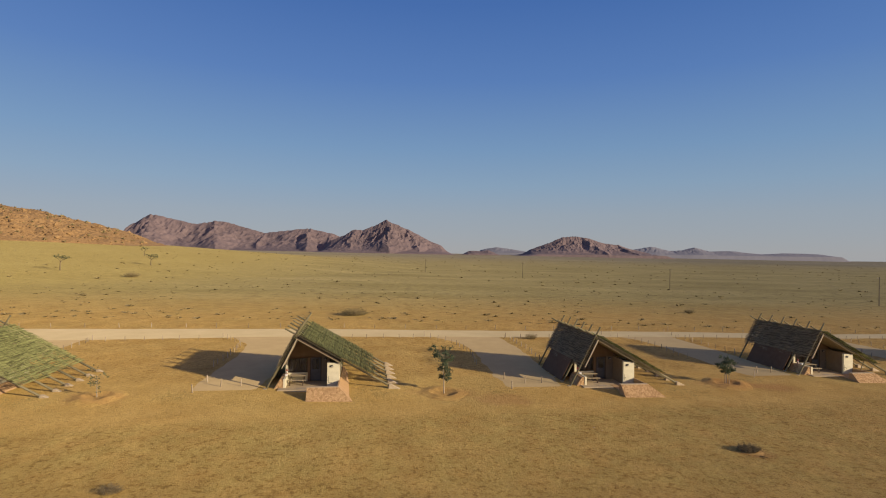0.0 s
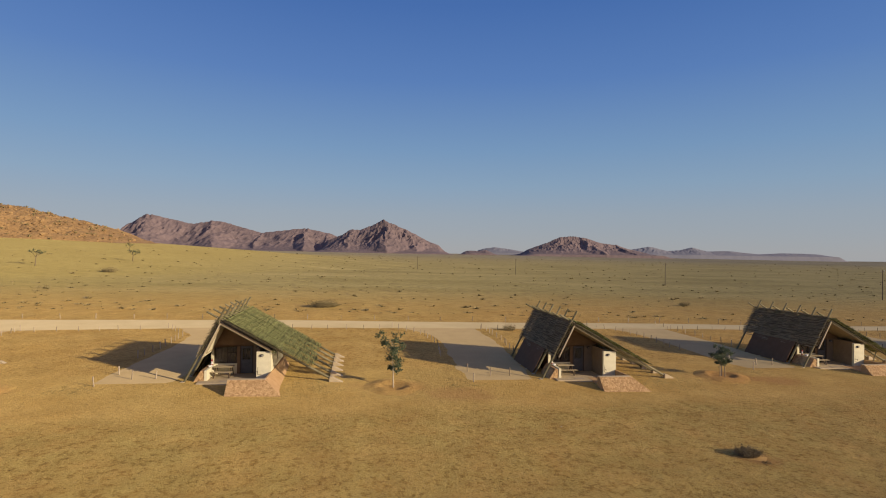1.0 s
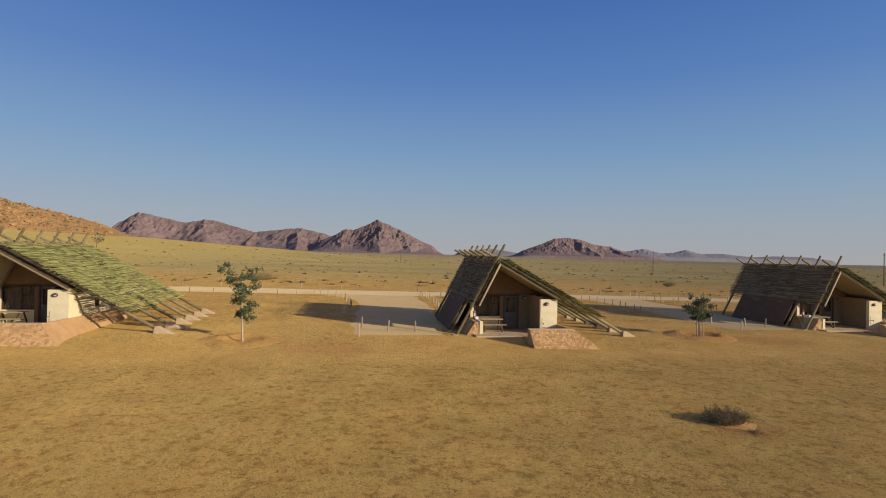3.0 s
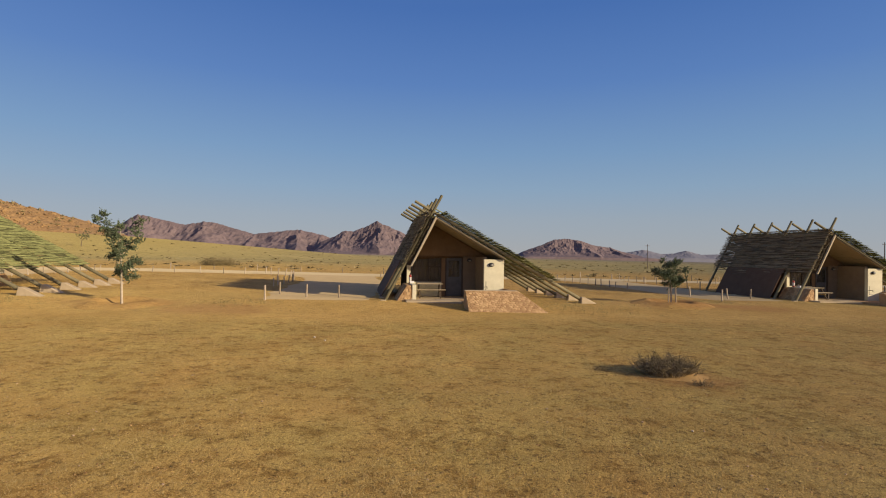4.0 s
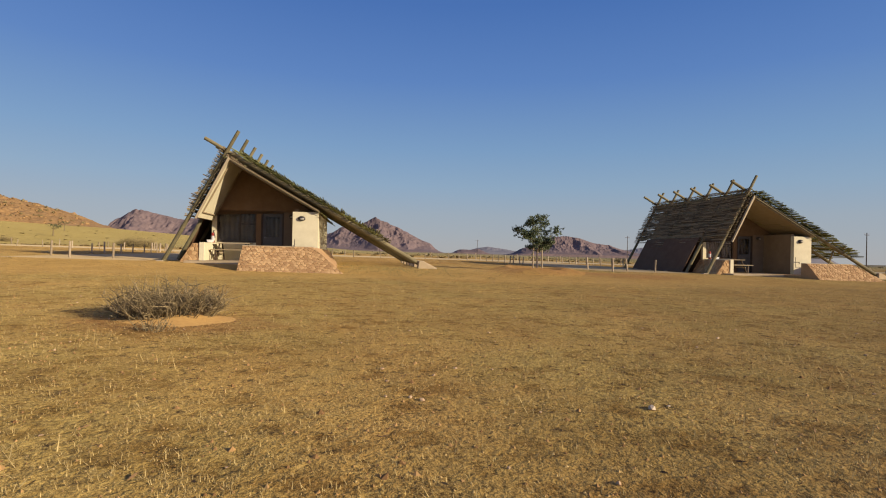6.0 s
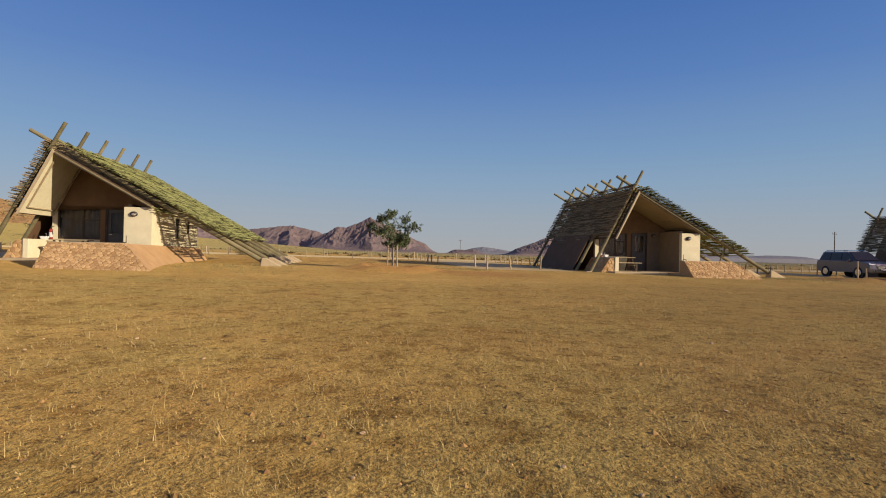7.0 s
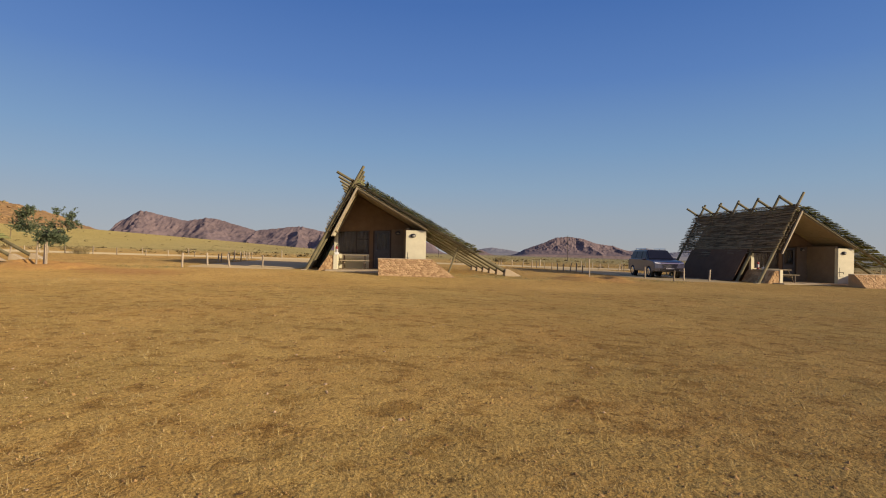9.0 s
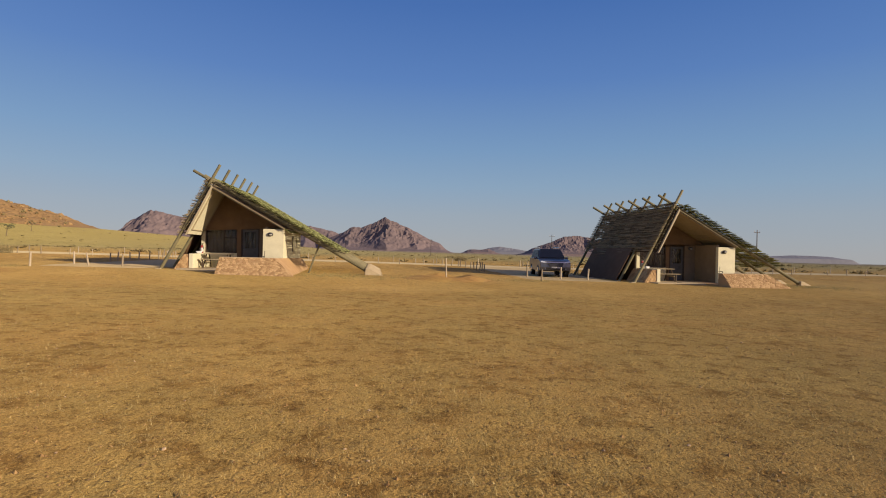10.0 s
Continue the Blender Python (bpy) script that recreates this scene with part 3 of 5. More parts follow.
n = 150000
qy = 20 + 9 * rng.random(n) ** 1.7
qx = rng.uniform(-4, 64, n)
qs, qa = rng.uniform(0.005, 0.011, n) * np.where(rng.random(n) < 0.08, rng.uniform(1.1, 1.7, n), 1), rng.uniform(0, 2 * np.pi, n)
qz = gz(qx, qy)
ring = [np.stack([qx + np.cos(qa + k * 1.571) * qs * rng.uniform(0.6, 1.2, n), qy + np.sin(qa + k * 1.571) * qs * rng.uniform(0.6, 1.2, n), qz - 0.004], 1) for k in range(4)]
peak = np.stack([qx + rng.normal(0, 0.25, n) * qs, qy + rng.normal(0, 0.25, n) * qs, qz + qs * rng.uniform(0.35, 0.75, n)], 1)
q5 = np.stack(ring + [peak], 1).reshape(-1, 3)
o5 = np.arange(n)[:, None] * 5
tri = np.concatenate([o5 + np.array([[a, (a + 1) % 4, 4]]) for a in range(4)])
tagged(new("grit", raw("grit", q5.tolist(), tri.tolist(), GRIT)), "coarse orange grit and clods on the sand", "gravel", kind="stuff")

n = 42000
cy = 20 + 11 * rng.random(n) ** 1.7
cx = rng.uniform(-6, 68, n)
cs, ca0 = rng.uniform(0.006, 0.016, n) * np.where(rng.random(n) < 0.1, 1.7, 1), rng.uniform(0, 2 * np.pi, n)
cz = gz(cx, cy)
rim = [np.stack([cx + np.cos(ca0 + k * 1.257) * cs * rng.uniform(0.7, 1.2, n), cy + np.sin(ca0 + k * 1.257) * cs * rng.uniform(0.7, 1.2, n), cz - 0.004], 1) for k in range(5)]
cap = np.stack([cx + rng.normal(0, 0.3, n) * cs, cy + rng.normal(0, 0.3, n) * cs, cz + cs * rng.uniform(0.5, 0.95, n)], 1)
c6 = np.stack(rim + [cap], 1).reshape(-1, 3)
o6 = np.arange(n)[:, None] * 6
tri = np.concatenate([o6 + np.array([[a, (a + 1) % 5, 5]]) for a in range(5)])
tagged(new("clods", raw("clods", c6.tolist(), tri.tolist(), CLOD)), "loose clods of orange earth on the sand", "clods", kind="stuff")

n = 6500
by = 20 + 14 * rng.random(n) ** 1.5
bx = rng.uniform(-8, 66, n)
ba, bl, bw = rng.uniform(0, 2 * np.pi, n), rng.uniform(0.008, 0.035, n), rng.uniform(0.002, 0.006, n)
bz = gz(bx, by)
ca, sa = np.cos(ba), np.sin(ba)
bits = np.stack([np.stack([bx - ca * bl, by - sa * bl, bz + 0.004], 1), np.stack([bx + sa * bw, by - ca * bw, bz + 0.006], 1),
                 np.stack([bx + ca * bl, by + sa * bl, bz + 0.004 + bl * 0.35], 1), np.stack([bx - sa * bw, by + ca * bw, bz + 0.012], 1)], 1).reshape(-1, 3)
tagged(new("debris", raw("debris", bits.tolist(), np.arange(len(bits)).reshape(-1, 4).tolist(), DEBRIS)), "dark dead twigs and bark bits lying on the sand", "debris", kind="stuff")


def shrub(x, y, width, height, twigs, seed, label, mat=TWIG):
    """A dense dry shrub of thin, forked twigs."""
    r = random.Random(seed)
    z = float(gz(x, y))
    root = thing("shrub", pose(x, y, z), label, "shrub")
    verts, faces = [], []

    def sliver(a, b, w):
        d = (b - a).normalized()
        u = d.orthogonal().normalized()
        v = d.cross(u)
        o = len(verts)
        for q in (0, 2.09, 4.19):
            verts.append(a + (u * math.cos(q) + v * math.sin(q)) * w)
        verts.append(b)
        faces.extend([(o, o + 1, o + 3), (o + 1, o + 2, o + 3), (o + 2, o, o + 3)])

    for _ in range(twigs):
        ang, rr = r.uniform(0, 2 * math.pi), r.random() ** 0.5
        a = Vector((math.cos(ang) * rr * width * 0.33, math.sin(ang) * rr * width * 0.28, -0.03))
        out = Vector((math.cos(ang) * rr * width * 0.5, math.sin(ang) * rr * width * 0.4, height * r.uniform(0.55, 1.05) * (1.05 - 0.4 * rr)))
        b = out + Vector((r.gauss(0, .07), r.gauss(0, .07), r.gauss(0, .05))) * width
        w = 0.0045 + 0.0028 * width
        sliver(a, b, w)
        for _ in range(4):
            c = a.lerp(b, r.uniform(0.35, 0.9))
            sliver(c, c + Vector((r.gauss(0, .09), r.gauss(0, .09), abs(r.gauss(0.05, .07)))) * max(width * 0.8, height), w * 0.7)
    share("twig_mass", raw("twig_mass", verts, faces, mat), root)
    return root


shrub(16.3, 27.15, 1.45, 0.42, 520, 3, "dark dry twiggy shrub on the sand")
shrub(16.6, 26.2, 0.5, 0.1, 40, 4, "small heap of dead twigs beside the shrub")
shrub(-19.0, 20.7, 1.2, 0.4, 160, 6, "small dark dry shrub on the sand")
shrub(-17.2, 88.8, 5.2, 1.1, 420, 7, "broad grey-green bush beyond the road", SCRUB)
shrub(51.8, 104.5, 2.6, 0.9, 200, 8, "round dark bush on the steppe", SCRUB)
shrub(10.5, 67.0, 2.0, 0.9, 160, 9, "olive bush at the edge of the road", SCRUB)
shrub(-115.0, 193.0, 6.0, 2.0, 300, 10, "wide grey bush on the sand slope", SCRUB)


def tree(x, y, height, spread, clear, seed, label, leaves=1500, stakes=0, trunk=0.07, flat=False):
    """A young acacia: tapered trunk, forked limbs, and a sparse crown of small leaf sprays."""
    r = random.Random(seed)
    root = thing("tree", pose(x, y, float(gz(x, y))), label, "tree")
    bm = bmesh.new()
    tips = []

    def limb(a, d, length, rad, depth):
        steps = 3
        p = a.copy()
        for k in range(steps):
            d2 = (d + Vector((r.gauss(0, .16), r.gauss(0, .16), r.gauss(0, .08)))).normalized()
            q = p + d2 * length / steps
            tube(bm, p, q, rad * (1 - 0.25 * k), rad * (1 - 0.25 * (k + 1)), 5)
            if depth > 0 and k > 0:
                tips.append(q)
            p, d = q, d2
        if depth >= 3:
            tips.append(p)
            return
        for k in range(r.choice([2, 3, 3])):
            a2 = r.uniform(0, 2 * math.pi)
            side = Vector((math.cos(a2), math.sin(a2), 0)) * r.uniform(0.5, 1.1)
            limb(p, (d * 0.7 + side + Vector((0, 0, 0.1 if flat else 0.35))).normalized(), length * r.uniform(0.55, 0.8), rad * 0.5, depth + 1)

    lean = Vector((r.uniform(-.08, .08), r.uniform(-.05, .05), 1)).normalized()
    tube(bm, (0, 0, -0.1), lean * clear, trunk, trunk * 0.75, 8)
    top = lean * clear
    if not flat:
        up_to = lean * height * 0.86 + Vector((r.uniform(-.1, .1), r.uniform(-.1, .1), 0))
        tube(bm, top, up_to, trunk * 0.72, trunk * 0.18, 7)
        tips.append(up_to)
        for k in range(13):
            f = 0.02 + 0.93 * k / 12
            a2 = k * 2.4 + r.uniform(-.4, .4)
            reach = spread * 0.5 * (0.32 + 0.62 * f) * r.uniform(0.5, 0.85)
            limb(top.lerp(up_to, f), Vector((math.cos(a2), math.sin(a2), r.uniform(0.25, 0.7))).normalized(), reach, trunk * 0.35 * (1.1 - 0.6 * f), 2)
    for k in range(4 if flat else 0):
        a2 = k * 1.7 + r.uniform(0, 0.8)
        up = r.uniform(0.5, 1.4)
        limb(top + lean * 0.1 * k, Vector((math.cos(a2) * spread / height, math.sin(a2) * spread / height * 0.8, up)).normalized(), (height - clear) * r.uniform(0.36, 0.5), trunk * 0.55, 1)
    part("trunk", bm, TWIG if flat else BARK, root, "brown bark, forked limbs" if flat else "pale bark, thin forked limbs")
    verts, faces = [], []
    for _ in range(leaves // 5):
        c0 = r.choice(tips) + Vector((r.gauss(0, .09), r.gauss(0, .09), r.gauss(0, .07)))
        d = Vector((r.gauss(0, 1), r.gauss(0, 1), r.gauss(0.5, .7))).normalized() * r.uniform(0.10, 0.22) * (height / 3.5 if height > 4 else 1)
        for k in range(14):
            s = r.uniform(0.018, 0.036) * (height / 3.0 if height > 4 else 1)
            c = c0 + d * (k / 13) + Vector((r.gauss(0, .022), r.gauss(0, .022), r.gauss(0, .022)))
            t = Euler((r.uniform(-1.2, 1.2), r.uniform(-1.2, 1.2), r.uniform(0, 6.28))).to_matrix()
            o = len(verts)
            for q in ((-s * 1.5, 0, 0), (0, -s * .7, 0), (s * 1.5, 0, s * .3), (0, s * .7, 0)):
                verts.append(c + t @ Vector(q))
            faces.append((o, o + 1, o + 2, o + 3))
    share("crown", raw("crown", verts, faces, LEAF), root)
    for k in range(stakes):
        bm = bmesh.new()
        sx = (-0.22, 0.2)[k]
        tube(bm, (sx, -0.15, -0.2), (sx * 0.9, -0.12, 1.05), 0.035, 0.03, 7)
        part("stake", bm, POST, root)
    return root


tree(-2.4, 39.5, 4.0, 2.5, 1.0, 41, "young sparse acacia tree in a dug sand ring", 3600, 0, 0.058)
tree(24.4, 43.6, 1.7, 2.6, 0.8, 17, "small round-crowned acacia tree tied to stakes", 3400, 2, 0.05)
tree(-29.4, 36.2, 2.0, 1.4, 0.4, 12, "thin bare sapling in a dug sand ring", 260, 0, 0.04)
tree(-147.0, 201.0, 7.0, 7.0, 3.0, 5, "lone flat-topped thorn tree on the sand slope", 900, 0, 0.25, True)
tree(-135.0, 244.0, 6.5, 8.0, 2.4, 6, "lone spreading thorn tree on the sand slope", 1100, 0, 0.25, True)
tree(-168.0, 300.0, 6.0, 6.0, 2.0, 9, "thorn tree at the foot of the rock hill", 700, 0, 0.22, True)


def sand_ring(x, y, radius, seed, rise=1.0):
    """A low dug rim of sand with a hollow in the middle."""
    r = random.Random(seed)
    verts, faces = [], []
    prof = ((0.0, -0.01), (0.55, -0.005), (0.75, 0.05), (0.92, 0.10), (1.1, 0.07), (1.4, 0.02), (1.7, -0.03))
    n = 28
    z = float(gz(x, y))
    for i in range(n):
        a = 2 * math.pi * i / n
        k = 1 + 0.12 * noise.noise((math.cos(a) * 1.5, math.sin(a) * 1.5, seed))
        hgt = 1 + 0.9 * noise.noise((math.cos(a) * 1.2, math.sin(a) * 1.2, seed + 5.0))
        for d, h in prof:
            vx, vy = math.cos(a) * d * radius * k, math.sin(a) * d * radius * k
            verts.append((vx, vy, float(gz(x + vx, y + vy)) - z + 0.03 + h * hgt * rise + r.uniform(-.008, .008)))
    m = len(prof)
    for i in range(n):
        for k in range(m - 1):
            faces.append((i * m + k, i * m + k + 1, ((i + 1) % n) * m + k + 1, ((i + 1) % n) * m + k))
    ob = new("sand_ring", raw("sand_ring", verts, faces, GROUND, True))
    ob.matrix_basis = pose(x, y, z)
    return tagged(ob, "low dug ring of orange sand for watering", "sand mound", "watering rings")


for k, (x, y, rad) in enumerate(((-2.4, 39.5, 1.3), (24.4, 43.6, 1.35), (-29.4, 36.2, 1.25), (48.6, 47.5, 1.3))):
    sand_ring(x, y, rad, k + 1, 1.6)


def sand_mound(x, y, w, d, h, seed):
    """A low heap of blown sand."""
    verts, faces = [(0, 0, h)], []
    n, rings = 26, 7
    z = float(gz(x, y))
    for k in range(1, rings + 1):
        for i in range(n):
            a, u = 2 * math.pi * i / n, k / rings
            e = 1 + 0.25 * noise.noise((math.cos(a) * 1.3, math.sin(a) * 1.3, seed))
            vx, vy = math.cos(a) * w * u * e, math.sin(a) * d * u * e
            verts.append((vx, vy, float(gz(x + vx, y + vy)) - z + h * (0.5 + 0.5 * math.cos(math.pi * u)) * (1 + 0.5 * noise.noise((vx * 3, vy * 3, seed))) - 0.02 * u))
    faces += [(0, 1 + i, 1 + (i + 1) % n) for i in range(n)]
    for k in range(rings - 1):
        for i in range(n):
            q = 1 + k * n
            faces.append((q + i, q + n + i, q + n + (i + 1) % n, q + (i + 1) % n))
    ob = new("sand_mound", raw("sand_mound", verts, faces, RINGSAND, True))
    ob.matrix_basis = pose(x, y, z)
    return tagged(ob, "low heap of orange blown sand under the shrub", "sand mound")


sand_mound(16.45, 27.0, 0.95, 0.65, 0.08, 3.0)


# ---- chalets ----
BAY, SHEAR = 1.72, -0.042


def S(x, y, z):
    """Chalet coordinates: x across the front, y back along the ridge, which runs slightly askew."""
    return (x + SHEAR * y, y, z)


def cells(outline, pitch, rnd, gap):
    """Irregular stone outlines that fill a convex polygon, each drawn in by a joint."""
    xs, ys = [p[0] for p in outline], [p[1] for p in outline]
    seeds = []
    j = 0
    y = min(ys) - pitch
    while y < max(ys) + pitch:
        x = min(xs) - pitch + (pitch * 0.5 if j % 2 else 0)
        while x < max(xs) + pitch:
            seeds.append(Vector((x + rnd.uniform(-.33, .33) * pitch, y + rnd.uniform(-.33, .33) * pitch)))
            x += pitch * 1.12
        y += pitch * 0.86
        j += 1

    def clip(poly, p, n):
        out = []
        for a, b in zip(poly, poly[1:] + poly[:1]):
            da, db = (a - p).dot(n), (b - p).dot(n)
            if da <= 0:
                out.append(a)
            if da * db < 0:
                out.append(a + (b - a) * (da / (da - db)))
        return out

    res = []
    for s in seeds:
        poly = [Vector(p) for p in outline]
        for t in seeds:
            d = t - s
            if t is s or d.length > pitch * 3.2:
                continue
            poly = clip(poly, s + d * 0.5 - d.normalized() * gap, d.normalized())
            if len(poly) < 3:
                break
        if len(poly) >= 3:
            area = sum(a.x * b.y - b.x * a.y for a, b in zip(poly, poly[1:] + poly[:1])) / 2
            if abs(area) > pitch * pitch * 0.08:
                res.append(poly)
    return res


def lay_stones(polys, origin, ex, ev, parent, rnd):
    """Each stone is a solid of its own, proud of the wall face."""
    n = ex.cross(ev).normalized()
    for poly in polys:
        c = sum((p for p in poly), Vector((0, 0))) / len(poly)
        up = rnd.uniform(0.010, 0.032)
        world3 = lambda p, h: origin + ex * p.x + ev * p.y + n * h
        mid = world3(c, 0)
        bm = bmesh.new()
        low = [world3(p, -0.02) - mid for p in poly]
        rim = [world3(c + (p - c) * 0.97, up * 0.6) - mid for p in poly]
        high = [world3(c + (p - c) * 0.78, up) - mid for p in poly]
        A, B, C = ([bm.verts.new(v) for v in q] for q in (low, rim, high))
        k = len(poly)
        bm.faces.new(C)
        for P, Q in ((A, B), (B, C)):
            for i in range(k):
                bm.faces.new((P[i], P[(i + 1) % k], Q[(i + 1) % k], Q[i]))
        ob = part("stone", bm, STONE, parent)
        ob.matrix_basis = Matrix.Translation(mid)


def reed_mat(start, along, length, out, rnd, ragged, y0, y1, front, back, lift0):
    """One mat of thin level reeds, a bay wide, down a slope; front and back say how far its ends straggle."""
    verts, faces = [], []
    sx, sz = start
    s = 0.0
    edge = length + rnd.uniform(-0.05, 0.05)
    while s < edge:
        t = s / edge
        holes = 0.04 + 0.30 * max(0, t - 0.62) / 0.38 if ragged else 0.03 + (0.4 if t > 0.9 else 0)
        ya, yb = y0 + rnd.gauss(0, front), y1 + rnd.gauss(0, back)
        cut = rnd.uniform(0.25, 0.75)
        for p, q in ((0.0, cut), (cut, 1.0)):
            if rnd.random() < holes:
                continue
            r = rnd.uniform(0.012, 0.021)
            lift = lift0 + rnd.uniform(0, 0.04)
            ds, tilt = rnd.gauss(0, 0.010), rnd.gauss(0, 0.010)
            o = len(verts)
            for yy, dd, kick in ((ya + (yb - ya) * p, -tilt, abs(rnd.gauss(0, front)) * 0.6 if p == 0 else 0), (ya + (yb - ya) * q + 0.06, tilt, 0)):
                up = lift + kick + rnd.uniform(-.01, .015)
                px = sx + along[0] * (s + ds + dd) + out[0] * up
                pz = sz + along[1] * (s + ds + dd) + out[1] * up
                for ca, sa in ((1, 0), (0, 1), (-1, 0), (0, -1)):
                    verts.append(S(px + (along[0] * ca + out[0] * sa) * r, yy, pz + (along[1] * ca + out[1] * sa) * r))
            for i in range(4):
                faces.append((o + i, o + (i + 1) % 4, o + 4 + (i + 1) % 4, o + 4 + i))
            faces += [(o + 3, o + 2, o + 1, o), (o + 4, o + 5, o + 6, o + 7)]
        s += rnd.uniform(0.023, 0.031) if ragged else rnd.uniform(0.027, 0.035)
    return raw("reed_mat", verts, faces, REED if along[0] > 0 else REED_SHADE)


def slab_xz(bm, pts, y0, y1):
    """A prism with the outline pts in x and z, from y0 to y1."""
    hull8(bm, [S(x, y0, z) for x, z in pts], [S(x, y1, z) for x, z in pts])


def build_chalet(m):
    rnd = random.Random(77)
    c = thing("chalet", m, "cream chalet under a steep pole frame with reed mats", "chalet", "row of chalets")
    # crossed poles, with a footing at each end
    for i in range(6):
        y = BAY * i
        bm = bmesh.new()
        tube(bm, S(-0.08, y, -0.15), S(2.76, y, 5.29), 0.085, 0.07, 10)
        part("steep_pole", bm, POLE, c)
        bm = bmesh.new()
        tube(bm, S(10.17, y + 0.16, 0.08), S(1.42, y + 0.16, 4.98), 0.095, 0.072, 10)
        part("shallow_pole", bm, POLE, c)
        bm = bmesh.new()
        hull8(bm, [S(10.08, y - .06, -.25), S(11.2, y - .04, -.25), S(11.2, y + .36, -.25), S(10.08, y + .38, -.25)],
              [S(10.14, y + .0, .21), S(10.32, y + .0, .21), S(10.32, y + .32, .21), S(10.14, y + .32, .21)])
        soften(bm, 0.03)
        part("concrete_block", bm, CONCRETE, c, "pale concrete footing block")
        bm = bmesh.new()
        box(bm, S(-.26, y - .14, -.25), S(.06, y + .14, .03))
        soften(bm, 0.03)
        part("footing", bm, CONCRETE, c)
    for k, (s0, a, o, n) in enumerate((((2.3, 4.42), (0.872, -0.49), (0.49, 0.872), 8), ((2.33, 4.5), (-0.459, -0.889), (-0.889, 0.459), 4))):
        for i in range(n):
            s = 0.25 + i * 0.85
            px, pz = s0[0] + a[0] * s + o[0] * (0.16, 0.1)[k], s0[1] + a[1] * s + o[1] * (0.16, 0.1)[k]
            bm = bmesh.new()
            tube(bm, S(px, -0.25, pz), S(px, 8.85, pz), 0.028, 0.024, 6)
            part("purlin", bm, POLE, c)
    for i in range(5):
        ya, yb = BAY * i - (0.27 if i == 0 else -0.02), BAY * (i + 1) + (0.33 if i == 4 else 0.02)
        fr, bk = (0.10 if i == 0 else 0.02), (0.12 if i == 4 else 0.02)
        up = 0.07 + 0.022 * (i % 2)
        mats = (((2.83, 4.34), (0.872, -0.49), 6.95 + (0.0, 0.12, -0.1, 0.1, 0.0)[i], (0.49, 0.872), rnd, True, ya, yb, fr * 0.7, bk, up),
                ((2.36, 4.55), (-0.459, -0.889), (3.15, 3.3, 3.45, 3.6, 3.25)[i], (-0.889, 0.459), rnd, False, ya, yb, fr, bk, up),
                ((2.28, 4.30), (0.872, -0.49), 4.6, (0.49, 0.872), rnd, False, ya + 0.1, yb, 0.03, 0.03, -0.12),
                ((2.30, 4.35), (-0.459, -0.889), 2.7, (-0.889, 0.459), rnd, False, ya + 0.1, yb, 0.03, 0.03, -0.12))
        for args in mats:
            tagged(share("reed_mat", reed_mat(*args), c), "mat of thin olive reeds" if args[1][0] > 0 else "mat of thin reeds, grey-brown for the shaded slope", kind="stuff")
    for i in range(11):
        y = BAY * i / 2 + 0.08
        for (sx, sz), (ax, az), (ox, oz), ln, lift in (((2.28, 4.46), (0.872, -0.49), (0.49, 0.872), 6.9, 0.22),):
            bm = bmesh.new()
            tube(bm, S(sx + ox * lift, y, sz + oz * lift), S(sx + ax * ln + ox * lift, y, sz + az * ln + oz * lift), 0.026, 0.02, 6)
            part("batten", bm, REED, c)
    bm = bmesh.new()
    hull8(bm, [S(-.25, 1.95, -.2), S(-.21, 1.95, -.2), S(-.21, 7.3, -.2), S(-.25, 7.3, -.2)], [S(.885, 1.95, 1.98), S(.925, 1.95, 1.98), S(.925, 7.3, 1.98), S(.885, 7.3, 1.98)])
    part("skirt", bm, SKIRT, c, "dark brown panel below the reeds")
    # lined inner roof
    bm = bmesh.new()
    slab_xz(bm, [(2.46, 4.04), (6.0, 2.065), (6.0, 2.16), (2.46, 4.16)], -0.2, 6.15)
    part("inner_roof", bm, LINING, c, "tan boarded soffit")
    bm = bmesh.new()
    slab_xz(bm, [(1.22, 1.76), (1.30, 1.76), (2.46, 4.08), (2.40, 4.16)], -0.2, 6.15)
    part("inner_roof", bm, CREAM, c, "cream boarded lining")
    # dark sheets added behind the reeds so that their gaps look shaded
    bm = bmesh.new()
    slab_xz(bm, [(1.19, 1.74), (1.215, 1.76), (2.396, 4.163), (2.37, 4.17)], -0.2, 7.7)
    part("backing_sheet", bm, SHADEBROWN, c, "shade-brown sheet added under the reeds")
    bm = bmesh.new()
    slab_xz(bm, [(2.46, 4.164), (6.0, 2.164), (6.0, 2.19), (2.46, 4.19)], -0.2, 7.7)
    part("backing_sheet", bm, SHADEBROWN, c, "shade-brown sheet added under the reeds")
    bm = bmesh.new()
    for p, q in (((1.45, 0.05, 1.98), (1.45, 1.9, 1.98)), ((1.45, 0.05, 1.98), (2.40, 0.05, 3.86)), ((1.45, 1.9, 1.98), (2.40, 1.9, 3.86))):
        tube(bm, S(*p), S(*q), 0.03, n=4)
    part("batten_frame", bm, WOOD, c, "wooden battens on the lining")
    bm = bmesh.new()
    slab_xz(bm, [(1.215, 1.71), (1.285, 1.71), (2.49, 4.10), (2.44, 4.21)], -0.27, -0.203)
    part("bargeboard", bm, EDGE, c, "tan painted edge board")
    bm = bmesh.new()
    slab_xz(bm, [(2.53, 4.06), (6.03, 2.095), (6.03, 2.125), (2.53, 4.10)], -0.27, -0.203)
    part("bargeboard", bm, POLE, c, "weathered wooden edge strip")
    # walls
    def wall(lo, hi, mat=CREAM, lab=""):
        b = bmesh.new()
        box(b, lo, hi, S)
        return part("wall", b, mat, c, lab)
    wall((1.25, 2.12, -.2), (1.45, 2.3, 2.02))
    wall((1.45, 2.12, -.2), (3.13, 2.3, 0.82))
